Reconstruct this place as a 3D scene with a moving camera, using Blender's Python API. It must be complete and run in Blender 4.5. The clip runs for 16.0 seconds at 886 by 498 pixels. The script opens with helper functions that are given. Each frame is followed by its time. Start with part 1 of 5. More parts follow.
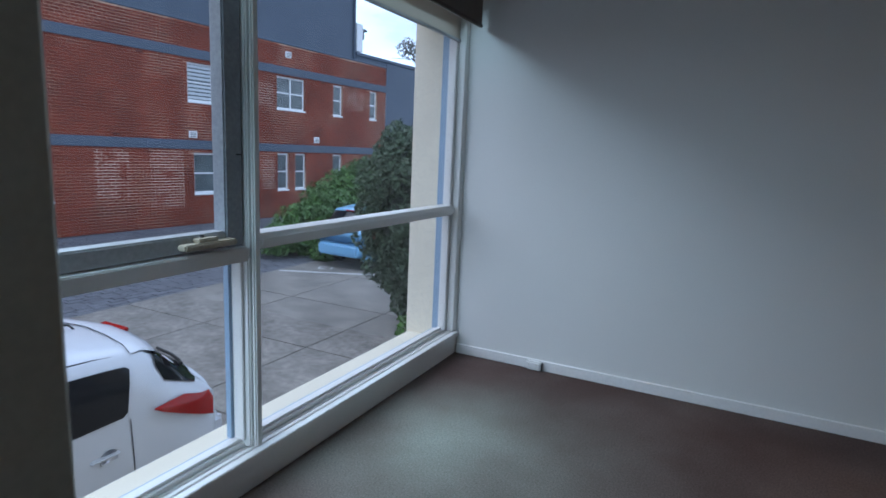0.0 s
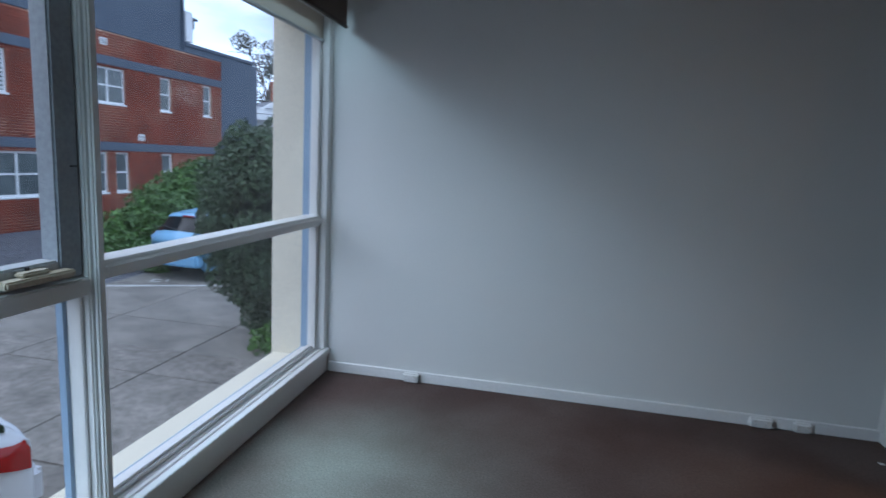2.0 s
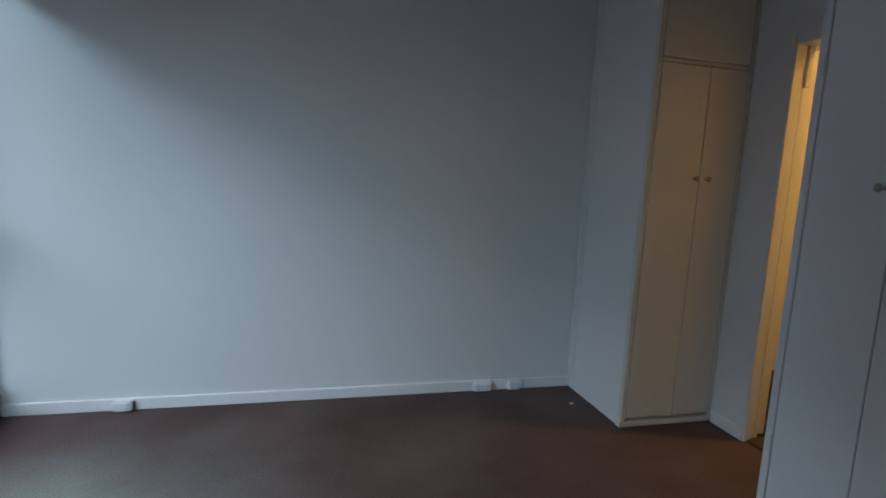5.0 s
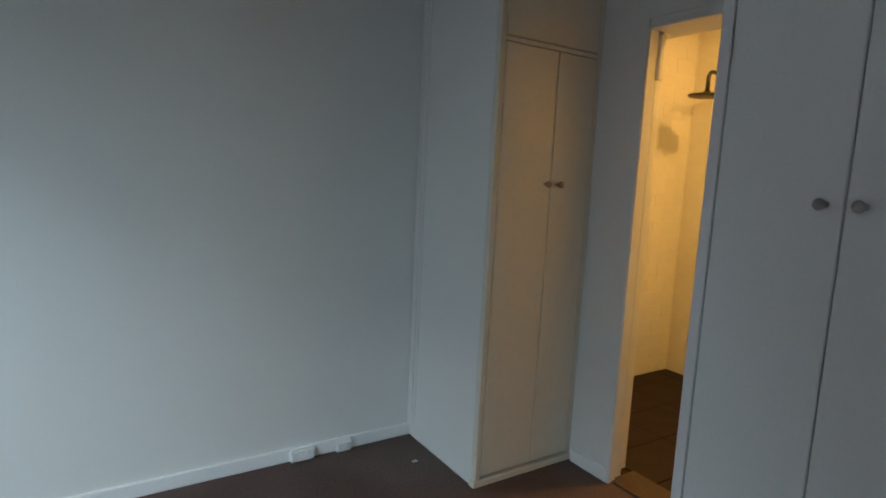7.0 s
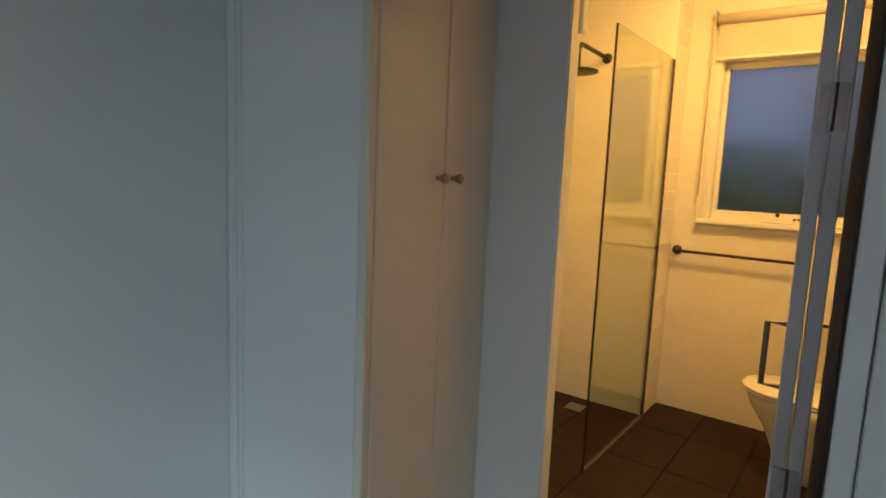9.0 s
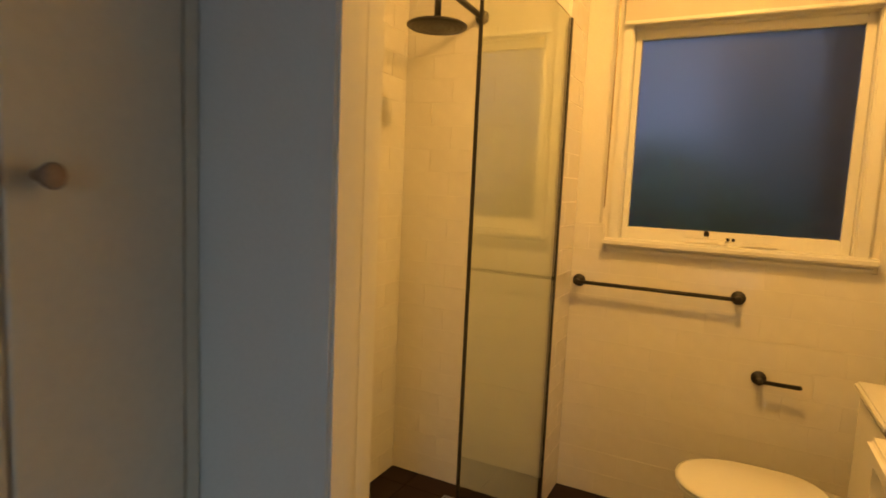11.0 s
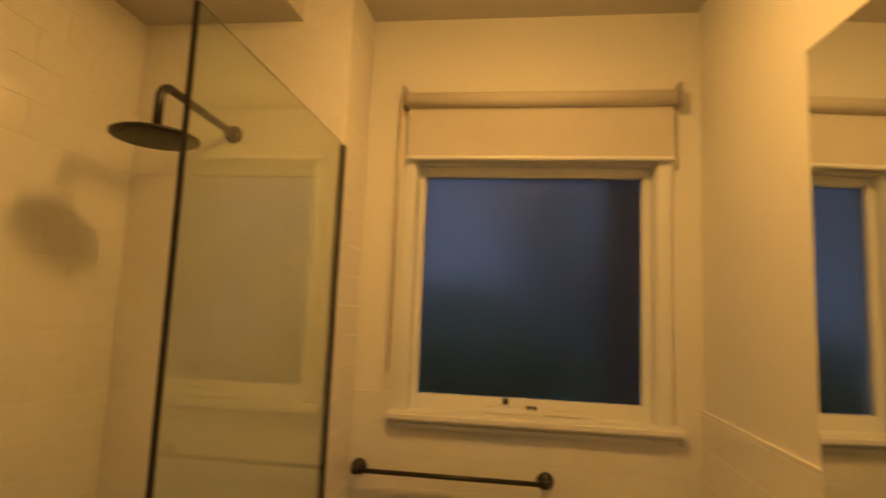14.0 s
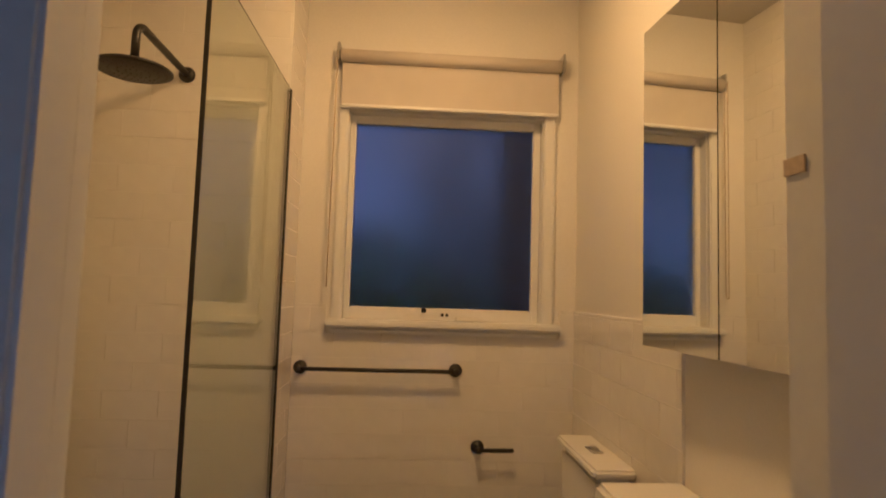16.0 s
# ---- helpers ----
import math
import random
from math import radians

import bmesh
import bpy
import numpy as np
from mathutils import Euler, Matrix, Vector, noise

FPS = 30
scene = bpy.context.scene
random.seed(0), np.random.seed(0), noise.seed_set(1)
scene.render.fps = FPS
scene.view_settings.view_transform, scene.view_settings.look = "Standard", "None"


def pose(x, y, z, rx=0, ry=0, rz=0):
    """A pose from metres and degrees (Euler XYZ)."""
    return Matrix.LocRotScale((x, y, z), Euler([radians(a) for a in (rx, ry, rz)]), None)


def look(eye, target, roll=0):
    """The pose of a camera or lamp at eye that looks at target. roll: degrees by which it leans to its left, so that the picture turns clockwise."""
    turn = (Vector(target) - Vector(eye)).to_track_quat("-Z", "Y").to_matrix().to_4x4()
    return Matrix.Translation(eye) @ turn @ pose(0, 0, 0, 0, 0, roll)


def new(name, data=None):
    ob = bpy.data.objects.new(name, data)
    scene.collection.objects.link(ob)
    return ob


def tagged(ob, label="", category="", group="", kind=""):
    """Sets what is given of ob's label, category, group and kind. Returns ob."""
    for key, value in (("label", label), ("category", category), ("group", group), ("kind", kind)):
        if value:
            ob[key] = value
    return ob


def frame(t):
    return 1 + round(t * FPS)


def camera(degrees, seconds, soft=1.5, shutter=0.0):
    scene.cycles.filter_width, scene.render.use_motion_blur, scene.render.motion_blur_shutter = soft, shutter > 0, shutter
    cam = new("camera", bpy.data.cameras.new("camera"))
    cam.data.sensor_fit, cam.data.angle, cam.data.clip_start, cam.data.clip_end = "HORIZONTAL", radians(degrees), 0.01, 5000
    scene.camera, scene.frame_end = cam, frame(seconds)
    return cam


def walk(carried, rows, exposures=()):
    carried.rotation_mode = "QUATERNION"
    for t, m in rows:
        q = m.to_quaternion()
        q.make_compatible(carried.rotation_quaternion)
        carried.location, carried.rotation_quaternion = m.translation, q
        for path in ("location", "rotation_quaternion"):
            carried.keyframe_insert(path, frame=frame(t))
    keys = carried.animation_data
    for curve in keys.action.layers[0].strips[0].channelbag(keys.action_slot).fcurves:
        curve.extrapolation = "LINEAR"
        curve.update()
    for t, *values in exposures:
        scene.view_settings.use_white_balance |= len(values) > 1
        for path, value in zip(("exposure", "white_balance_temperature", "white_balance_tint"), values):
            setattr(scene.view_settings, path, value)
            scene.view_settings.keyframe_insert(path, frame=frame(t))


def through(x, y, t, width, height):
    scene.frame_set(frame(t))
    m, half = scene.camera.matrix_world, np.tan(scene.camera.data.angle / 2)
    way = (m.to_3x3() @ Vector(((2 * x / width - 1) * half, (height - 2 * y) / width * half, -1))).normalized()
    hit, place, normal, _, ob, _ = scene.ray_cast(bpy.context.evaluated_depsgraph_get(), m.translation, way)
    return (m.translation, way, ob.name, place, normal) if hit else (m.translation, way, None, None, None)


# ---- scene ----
cam = camera(75.9, 16.0, soft=1.7, shutter=0.4)
PATH = [
    (0, (1.558, -3.376, 1.344), (0.681, -1.61, 1.006), 2.5),
    (0.5, (1.535, -3.255, 1.365), (0.671, -1.484, 1.028), 2.8),
    (1, (1.501, -3.187, 1.372), (0.684, -1.394, 1.035), 2.8),
    (1.5, (1.413, -3.214, 1.355), (0.765, -1.35, 1.029), 3.0),
    (2, (1.363, -3.3, 1.379), (0.99, -1.36, 1.068), 3.1),
    (2.5, (1.305, -3.405, 1.372), (1.126, -1.437, 1.067), 2.9),
    (3, (1.248, -3.418, 1.391), (1.229, -1.442, 1.083), 2.8),
    (3.5, (1.185, -3.389, 1.396), (1.39, -1.422, 1.097), 2.9),
    (4, (1.202, -3.372, 1.399), (1.584, -1.43, 1.112), 2.8),
    (4.2, (1.241, -3.347, 1.392), (1.668, -1.414, 1.103), 2.8),
    (6.3, (1.615, -2.806, 1.348), (2.393, -0.984, 1.077), 3.0),
    (6.5, (1.651, -2.731, 1.344), (2.51, -0.946, 1.067), 2.9),
    (7, (1.72, -2.526, 1.401), (2.793, -0.858, 1.136), 2.8),
    (7.5, (1.713, -2.224, 1.399), (2.976, -0.697, 1.123), 2.6),
    (8, (1.788, -2.035, 1.415), (3.21, -0.654, 1.15), 2.7),
    (8.5, (1.964, -1.849, 1.388), (3.478, -0.568, 1.125), 2.5),
    (9, (2.125, -1.663, 1.389), (3.708, -0.469, 1.125), 2.4),
    (9.2, (2.205, -1.608, 1.404), (3.829, -0.47, 1.141), 2.5),
    (11.3, (3.321, -1.31, 1.381), (5.098, -0.423, 1.147), 2.5),
    (11.5, (3.413, -1.293, 1.388), (5.19, -0.409, 1.136), 2.4),
    (12, (3.628, -1.248, 1.441), (5.396, -0.349, 1.185), 2.1),
    (12.5, (3.765, -1.197, 1.529), (5.55, -0.302, 1.418), 2.9),
    (13, (3.832, -1.195, 1.585), (5.614, -0.288, 1.633), 2.8),
    (13.5, (3.823, -1.248, 1.597), (5.624, -0.388, 1.731), 3.1),
    (14, (3.712, -1.272, 1.523), (5.679, -1.002, 1.757), 2.4),
    (14.5, (3.67, -1.27, 1.462), (5.654, -1.288, 1.717), 1.7),
    (15, (3.584, -1.239, 1.407), (5.566, -1.306, 1.664), 1.6),
    (15.5, (3.461, -1.191, 1.359), (5.444, -1.281, 1.602), 1.6),
    (16, (3.317, -1.168, 1.315), (5.308, -1.282, 1.466), 1.8),
]
EXPOSURE = [(0.0, -0.15, 5950, 15), (4.0, -0.15, 5950, 15), (6.5, 0.44, 6350, 9), (7.5, 0.60, 6450, 8), (9.0, 0.70, 6450, 8), (11.3, 0.32, 6750, 9), (12.2, 0.0, 6950, 9), (13.0, -0.34, 6600, 10), (14.0, -0.44, 6250, 11), (15.0, -0.40, 5900, 14), (16.0, -0.32, 4850, 24)]
walk(cam, [(t, look(eye, target, roll)) for t, eye, target, roll in PATH], EXPOSURE)
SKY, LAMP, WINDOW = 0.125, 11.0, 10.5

# ---------- light ----------
world = bpy.data.worlds.new("world")
scene.world = world
world.use_nodes = True
wn, wl = world.node_tree.nodes, world.node_tree.links
wn.clear()
w_out = wn.new("ShaderNodeOutputWorld")
w_bg = wn.new("ShaderNodeBackground")
w_sky = wn.new("ShaderNodeTexSky")
w_sky.sky_type, w_sky.sun_disc = "NISHITA", False
w_sky.sun_elevation, w_sky.sun_rotation = radians(39), radians(249)
w_co = wn.new("ShaderNodeTexCoord")
w_map = wn.new("ShaderNodeMapping")
w_map.inputs["Scale"].default_value = (1.0, 1.0, 2.6)
w_noise = wn.new("ShaderNodeTexNoise")
w_noise.inputs["Scale"].default_value, w_noise.inputs["Detail"].default_value = 3.2, 7.0
w_ramp = wn.new("ShaderNodeValToRGB")
w_ramp.color_ramp.elements[0].position, w_ramp.color_ramp.elements[0].color = 0.36, (0.34, 0.34, 0.34, 1)
w_ramp.color_ramp.elements[1].position, w_ramp.color_ramp.elements[1].color = 0.60, (1, 1, 1, 1)
w_cloud = wn.new("ShaderNodeMix")
w_cloud.data_type = "RGBA"
w_cloud.inputs[7].default_value = (12.5, 16.0, 20.5, 1)
wl.new(w_co.outputs["Generated"], w_map.inputs["Vector"])
wl.new(w_map.outputs["Vector"], w_noise.inputs["Vector"])
wl.new(w_noise.outputs["Fac"], w_ramp.inputs["Fac"])
wl.new(w_ramp.outputs["Color"], w_cloud.inputs[0])
wl.new(w_sky.outputs["Color"], w_cloud.inputs[6])
wl.new(w_cloud.outputs[2], w_bg.inputs["Color"])
w_bg.inputs["Strength"].default_value = SKY
wl.new(w_bg.outputs["Background"], w_out.inputs["Surface"])

sun = new("sun", bpy.data.lights.new("sun", "SUN"))
sun.data.energy, sun.data.angle, sun.data.color = 1.5, radians(70), (1.0, 0.98, 0.95)
sun.matrix_world = look((0, 0, 0), (0.70, 0.27, -0.60))

bath_lamp = new("bathroom_lamp", bpy.data.lights.new("bathroom_lamp", "POINT"))
bath_lamp.data.shadow_soft_size = 0.065
bath_lamp.data.energy, bath_lamp.data.color = LAMP, (1.0, 0.49, 0.095)
bath_lamp.matrix_world = Matrix.Translation((4.76, -1.21, 2.50))
bath_down = new("bathroom_down_light", bpy.data.lights.new("bathroom_down_light", "AREA"))
bath_down.data.shape, bath_down.data.size = "DISK", 0.17
bath_down.data.energy, bath_down.data.color = LAMP * 0.78, (1.0, 0.49, 0.095)
bath_down.matrix_world = look((4.76, -1.21, 2.575), (4.76, -1.21, 0))
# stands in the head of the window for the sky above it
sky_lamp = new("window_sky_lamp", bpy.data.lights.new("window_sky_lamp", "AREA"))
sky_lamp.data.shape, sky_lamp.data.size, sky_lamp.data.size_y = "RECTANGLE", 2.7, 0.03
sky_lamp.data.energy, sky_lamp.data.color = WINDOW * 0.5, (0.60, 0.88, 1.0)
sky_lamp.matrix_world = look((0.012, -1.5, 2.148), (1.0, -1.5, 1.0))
# Added fill lamp, hidden at the window's left end, in place of skylight
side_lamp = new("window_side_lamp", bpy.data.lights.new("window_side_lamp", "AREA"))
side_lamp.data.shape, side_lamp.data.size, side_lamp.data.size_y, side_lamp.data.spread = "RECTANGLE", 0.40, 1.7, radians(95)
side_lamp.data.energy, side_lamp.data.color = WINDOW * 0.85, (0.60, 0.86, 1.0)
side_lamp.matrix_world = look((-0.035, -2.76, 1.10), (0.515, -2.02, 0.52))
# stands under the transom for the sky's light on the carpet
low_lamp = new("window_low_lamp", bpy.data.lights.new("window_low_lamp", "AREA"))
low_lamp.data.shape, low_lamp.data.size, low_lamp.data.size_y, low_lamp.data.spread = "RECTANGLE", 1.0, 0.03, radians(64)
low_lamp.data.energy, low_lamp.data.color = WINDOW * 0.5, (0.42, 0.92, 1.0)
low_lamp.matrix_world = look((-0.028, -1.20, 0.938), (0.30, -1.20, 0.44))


# ---------- materials ----------
def mat(name, col, rough=0.6, metal=0.0, var=0.12, scale=6.0, fine=90.0, bump=0.15, depth=0.002, col2=None, rand=0.0, spec=0.5, lo=0.35, hi=0.65):
    """Principled surface with colour variation at two scales and a fine relief, in metres."""
    m = bpy.data.materials.new(name)
    m.use_nodes = True
    n, l = m.node_tree.nodes, m.node_tree.links
    b = n["Principled BSDF"]
    b.inputs["Roughness"].default_value, b.inputs["Metallic"].default_value = rough, metal
    b.inputs["Specular IOR Level"].default_value = spec
    co = n.new("ShaderNodeTexCoord")
    big, small = n.new("ShaderNodeTexNoise"), n.new("ShaderNodeTexNoise")
    big.inputs["Scale"].default_value, big.inputs["Detail"].default_value = scale, 5
    small.inputs["Scale"].default_value, small.inputs["Detail"].default_value = fine, 4
    for t in (big, small):
        l.new(co.outputs["Object"], t.inputs["Vector"])
    a = n.new("ShaderNodeMix")
    a.data_type = "RGBA"
    c2 = col2 or tuple(c * (1 - var) for c in col)
    a.inputs[6].default_value, a.inputs[7].default_value = (*col, 1), (*c2, 1)
    r = n.new("ShaderNodeMapRange")
    r.inputs[1].default_value, r.inputs[2].default_value = lo, hi
    l.new(big.outputs["Fac"], r.inputs[0])
    l.new(r.outputs[0], a.inputs[0])
    g = n.new("ShaderNodeHueSaturation")
    v = n.new("ShaderNodeMapRange")
    v.inputs[3].default_value, v.inputs[4].default_value = 1 - var, 1 + var
    v.inputs[1].default_value, v.inputs[2].default_value = 0.3, 0.7
    l.new(small.outputs["Fac"], v.inputs[0])
    last = v.outputs[0]
    if rand:
        o = n.new("ShaderNodeObjectInfo")
        q = n.new("ShaderNodeNewGeometry")
        s = n.new("ShaderNodeMath")
        s.operation = "ADD"
        l.new(o.outputs["Random"], s.inputs[0])
        l.new(q.outputs["Random Per Island"], s.inputs[1])
        w = n.new("ShaderNodeMapRange")
        w.inputs[2].default_value = 2.0
        w.inputs[3].default_value, w.inputs[4].default_value = 1 - rand, 1 + rand
        l.new(s.outputs[0], w.inputs[0])
        mu = n.new("ShaderNodeMath")
        mu.operation = "MULTIPLY"
        l.new(last, mu.inputs[0])
        l.new(w.outputs[0], mu.inputs[1])
        last = mu.outputs[0]
    l.new(last, g.inputs["Value"])
    l.new(a.outputs[2], g.inputs["Color"])
    l.new(g.outputs["Color"], b.inputs["Base Color"])
    rr = n.new("ShaderNodeMapRange")
    rr.inputs[3].default_value, rr.inputs[4].default_value = max(0.02, rough * 0.85), min(1, rough * 1.15)
    l.new(big.outputs["Fac"], rr.inputs[0])
    l.new(rr.outputs[0], b.inputs["Roughness"])
    if bump:
        bp = n.new("ShaderNodeBump")
        bp.inputs["Strength"].default_value, bp.inputs["Distance"].default_value = bump, depth
        l.new(small.outputs["Fac"], bp.inputs["Height"])
        l.new(bp.outputs["Normal"], b.inputs["Normal"])
    return m


def glass_mat(name, tint=(1, 1, 1), gloss=0.02, base=0.025, edge=0.3):
    m = bpy.data.materials.new(name)
    m.use_nodes = True
    n, l = m.node_tree.nodes, m.node_tree.links
    n.remove(n["Principled BSDF"])
    out = n["Material Output"]
    tr, gl, mx, fr = n.new("ShaderNodeBsdfTransparent"), n.new("ShaderNodeBsdfGlossy"), n.new("ShaderNodeMixShader"), n.new("ShaderNodeLayerWeight")
    pw, ad = n.new("ShaderNodeMath"), n.new("ShaderNodeMath")
    pw.operation, ad.operation = "POWER", "MULTIPLY_ADD"
    pw.inputs[1].default_value, ad.inputs[1].default_value, ad.inputs[2].default_value = 5.0, edge, base
    tr.inputs["Color"].default_value = (*tint, 1)
    gl.inputs["Roughness"].default_value = gloss
    l.new(fr.outputs["Facing"], pw.inputs[0])
    l.new(pw.outputs[0], ad.inputs[0])
    l.new(ad.outputs[0], mx.inputs[0])
    l.new(tr.outputs[0], mx.inputs[1])
    l.new(gl.outputs[0], mx.inputs[2])
    l.new(mx.outputs[0], out.inputs["Surface"])
    return m


def cloth_mat(name, col, through=0.45):
    """Thin blind fabric that lets some light through."""
    m = bpy.data.materials.new(name)
    m.use_nodes = True
    n, l = m.node_tree.nodes, m.node_tree.links
    n.remove(n["Principled BSDF"])
    di, tl, mx = n.new("ShaderNodeBsdfDiffuse"), n.new("ShaderNodeBsdfTranslucent"), n.new("ShaderNodeMixShader")
    weave, tone, co, bp = n.new("ShaderNodeTexNoise"), n.new("ShaderNodeMix"), n.new("ShaderNodeTexCoord"), n.new("ShaderNodeBump")
    weave.inputs["Scale"].default_value, weave.inputs["Detail"].default_value = 420.0, 3.0
    tone.data_type = "RGBA"
    tone.inputs[6].default_value, tone.inputs[7].default_value = (*col, 1), (*[c * 0.9 for c in col], 1)
    bp.inputs["Strength"].default_value, bp.inputs["Distance"].default_value = 0.2, 0.001
    mx.inputs[0].default_value = through
    l.new(co.outputs["Object"], weave.inputs["Vector"])
    l.new(weave.outputs["Fac"], tone.inputs[0])
    l.new(weave.outputs["Fac"], bp.inputs["Height"])
    for b in (di, tl):
        l.new(tone.outputs[2], b.inputs["Color"])
        l.new(bp.outputs["Normal"], b.inputs["Normal"])
    l.new(di.outputs[0], mx.inputs[1])
    l.new(tl.outputs[0], mx.inputs[2])
    l.new(mx.outputs[0], n["Material Output"].inputs["Surface"])
    return m


def glow_mat(name, col, power):
    m = bpy.data.materials.new(name)
    m.use_nodes = True
    b = m.node_tree.nodes["Principled BSDF"]
    b.inputs["Base Color"].default_value = (*col, 1)
    b.inputs["Emission Color"].default_value = (*col, 1)
    b.inputs["Emission Strength"].default_value = power
    return m


M_WALL = mat("wall_paint", (0.76, 0.765, 0.745), 0.55, var=0.02, scale=1.5, fine=160, bump=0.08, depth=0.001)
# Unseen ceiling, greyed to cut bounced light on the upper walls
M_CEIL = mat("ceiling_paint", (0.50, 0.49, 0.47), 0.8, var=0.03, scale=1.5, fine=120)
# Base colour darker than the bathroom wall paint
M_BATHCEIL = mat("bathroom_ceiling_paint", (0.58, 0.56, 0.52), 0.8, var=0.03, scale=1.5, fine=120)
M_TRIM = mat("gloss_white_trim", (0.76, 0.76, 0.74), 0.30, var=0.015, scale=4, fine=60, bump=0.02, depth=0.001)
M_CREAMDOOR = mat("cream_cupboard_paint", (0.70, 0.66, 0.56), 0.42, var=0.025, scale=3, fine=70, bump=0.05, depth=0.001)
M_CREAM = mat("cream_masonry_paint", (0.80, 0.74, 0.60), 0.75, var=0.06, scale=3, fine=60, bump=0.3, depth=0.003)
# Outer frame paint, with the sky's reflection mixed into the blue
M_BLUETRIM = mat("sky_tinted_blue_grey_frame_paint", (0.28, 0.40, 0.54), 0.4, var=0.06, scale=5)
M_CARPET = mat("grey_carpet", (0.148, 0.110, 0.098), 0.97, var=0.26, col2=(0.106, 0.072, 0.064), scale=1.6, fine=120, bump=0.5, depth=0.004, spec=0.05)
M_SKIRT = mat("white_skirting_paint", (0.86, 0.86, 0.85), 0.35, var=0.03, scale=4, fine=60, bump=0.05, depth=0.001)
M_JAMB = mat("cream_grey_door_frame", (0.58, 0.57, 0.47), 0.5, var=0.05)
M_BLIND = mat("beige_blind_fabric", (0.62, 0.58, 0.52), 0.9, var=0.05, scale=8, fine=500, bump=0.3, depth=0.001)
M_SHEER = cloth_mat("off_white_sheer_fabric", (0.66, 0.60, 0.52), 0.40)
M_BROWNBLIND = mat("brown_blockout_fabric", (0.17, 0.14, 0.125), 0.9, var=0.06, scale=8, fine=400, bump=0.2, depth=0.001)
# Both greys hold the backlit shade of the sash in their base colour
M_SASHGREY = mat("backlit_grey_sash_paint", (0.30, 0.33, 0.36), 0.4, var=0.12, scale=6, fine=60)
M_RAILGREY = mat("backlit_pale_grey_rail_paint", (0.46, 0.48, 0.49), 0.4, var=0.10, scale=6, fine=60)
M_WOOD = mat("dark_brown_wood", (0.075, 0.045, 0.028), 0.45, var=0.25, scale=14, fine=60)
M_HANDLE = mat("worn_brass_pull", (0.45, 0.36, 0.24), 0.4, metal=0.6, var=0.2, scale=30)
M_KNOB = mat("brown_knob", (0.40, 0.27, 0.18), 0.4, var=0.15, scale=40)
M_GREYKNOB = mat("dull_grey_brown_knob", (0.42, 0.37, 0.34), 0.4, var=0.15, scale=40)
M_STEEL = mat("brushed_steel", (0.55, 0.55, 0.56), 0.35, metal=1.0, var=0.08)
M_BLACK = mat("matt_black_metal", (0.022, 0.020, 0.020), 0.38, var=0.2, scale=20, spec=0.5)
M_TILE = mat("white_glazed_tile", (0.78, 0.76, 0.72), 0.07, var=0.02, scale=3, fine=18, bump=0.06, depth=0.001, rand=0.03)
M_GROUT = mat("pale_grout", (0.80, 0.78, 0.74), 0.8, var=0.03)
M_FLOORTILE = mat("dark_brown_floor_tile", (0.0155, 0.0050, 0.0052), 0.65, var=0.14, scale=7, fine=120, rand=0.05, spec=0.35)
M_FLOORGROUT = mat("dark_grout", (0.024, 0.012, 0.011), 0.9)
M_BATHPAINT = mat("bathroom_white_paint", (0.76, 0.74, 0.69), 0.6, var=0.02, scale=1.5, fine=140, bump=0.08, depth=0.001)
M_CERAMIC = mat("white_ceramic", (0.80, 0.79, 0.76), 0.08, var=0.01, bump=0)
M_GLASS = glass_mat("window_glass", (1, 1, 1), 0.0, 0.03)
M_SCREEN = glass_mat("shower_glass", (0.93, 0.965, 0.91), 0.006, 0.09, 0.9)
M_MIRROR = mat("mirror_silver", (0.88, 0.90, 0.88), 0.015, metal=1.0, var=0.0, bump=0)
M_BRICK = mat("red_brick", (0.235, 0.042, 0.019), 0.85, var=0.22, col2=(0.150, 0.027, 0.014), scale=0.9, fine=30, bump=0.4, depth=0.004, rand=0.30)
M_AIRBRICK = mat("dark_terracotta", (0.10, 0.022, 0.014), 0.85, var=0.2)
M_MORTAR = mat("red_painted_mortar", (0.36, 0.140, 0.090), 0.95, col2=(0.62, 0.42, 0.30), scale=0.55, fine=9, var=0.35, bump=0.3, depth=0.004, lo=0.46, hi=0.60)
M_POINTING = mat("pale_repointed_mortar", (0.78, 0.62, 0.50), 0.95, col2=(0.34, 0.13, 0.08), scale=2.6, fine=9, var=0.2, bump=0.3, depth=0.004, lo=0.52, hi=0.66)
M_BAND = mat("blue_grey_render", (0.088, 0.112, 0.146), 0.75, var=0.10, scale=1.0, fine=12)
M_CONC = mat("weathered_concrete", (0.228, 0.208, 0.182), 0.9, var=0.22, col2=(0.140, 0.128, 0.112), scale=1.5, fine=11, bump=0.10, depth=0.003, rand=0.07)
M_LANE = mat("bluestone_lane", (0.085, 0.085, 0.095), 0.85, var=0.3, scale=2.2, fine=14, bump=0.6, depth=0.01)
M_LINE = mat("worn_white_line", (0.6, 0.6, 0.58), 0.8, var=0.25, scale=8)
M_LEAF = mat("dark_leaf", (0.072, 0.115, 0.055), 0.5, var=0.25, scale=1.5, fine=9, bump=0, rand=0.45)
M_IVY = mat("bright_ivy_leaf", (0.090, 0.200, 0.036), 0.45, var=0.25, scale=2, fine=9, bump=0, rand=0.45)
M_GUM = mat("gum_leaf", (0.075, 0.088, 0.075), 0.6, var=0.2, scale=2, fine=9, bump=0, rand=0.4)
M_BARK = mat("grey_bark", (0.16, 0.13, 0.11), 0.9, var=0.3, scale=6, fine=40, bump=0.6, depth=0.01)
M_WHITECAR = mat("white_car_paint", (0.58, 0.60, 0.63), 0.16, var=0.015, bump=0)
M_BLUECAR = mat("light_blue_car_paint", (0.20, 0.42, 0.62), 0.22, var=0.02, bump=0)
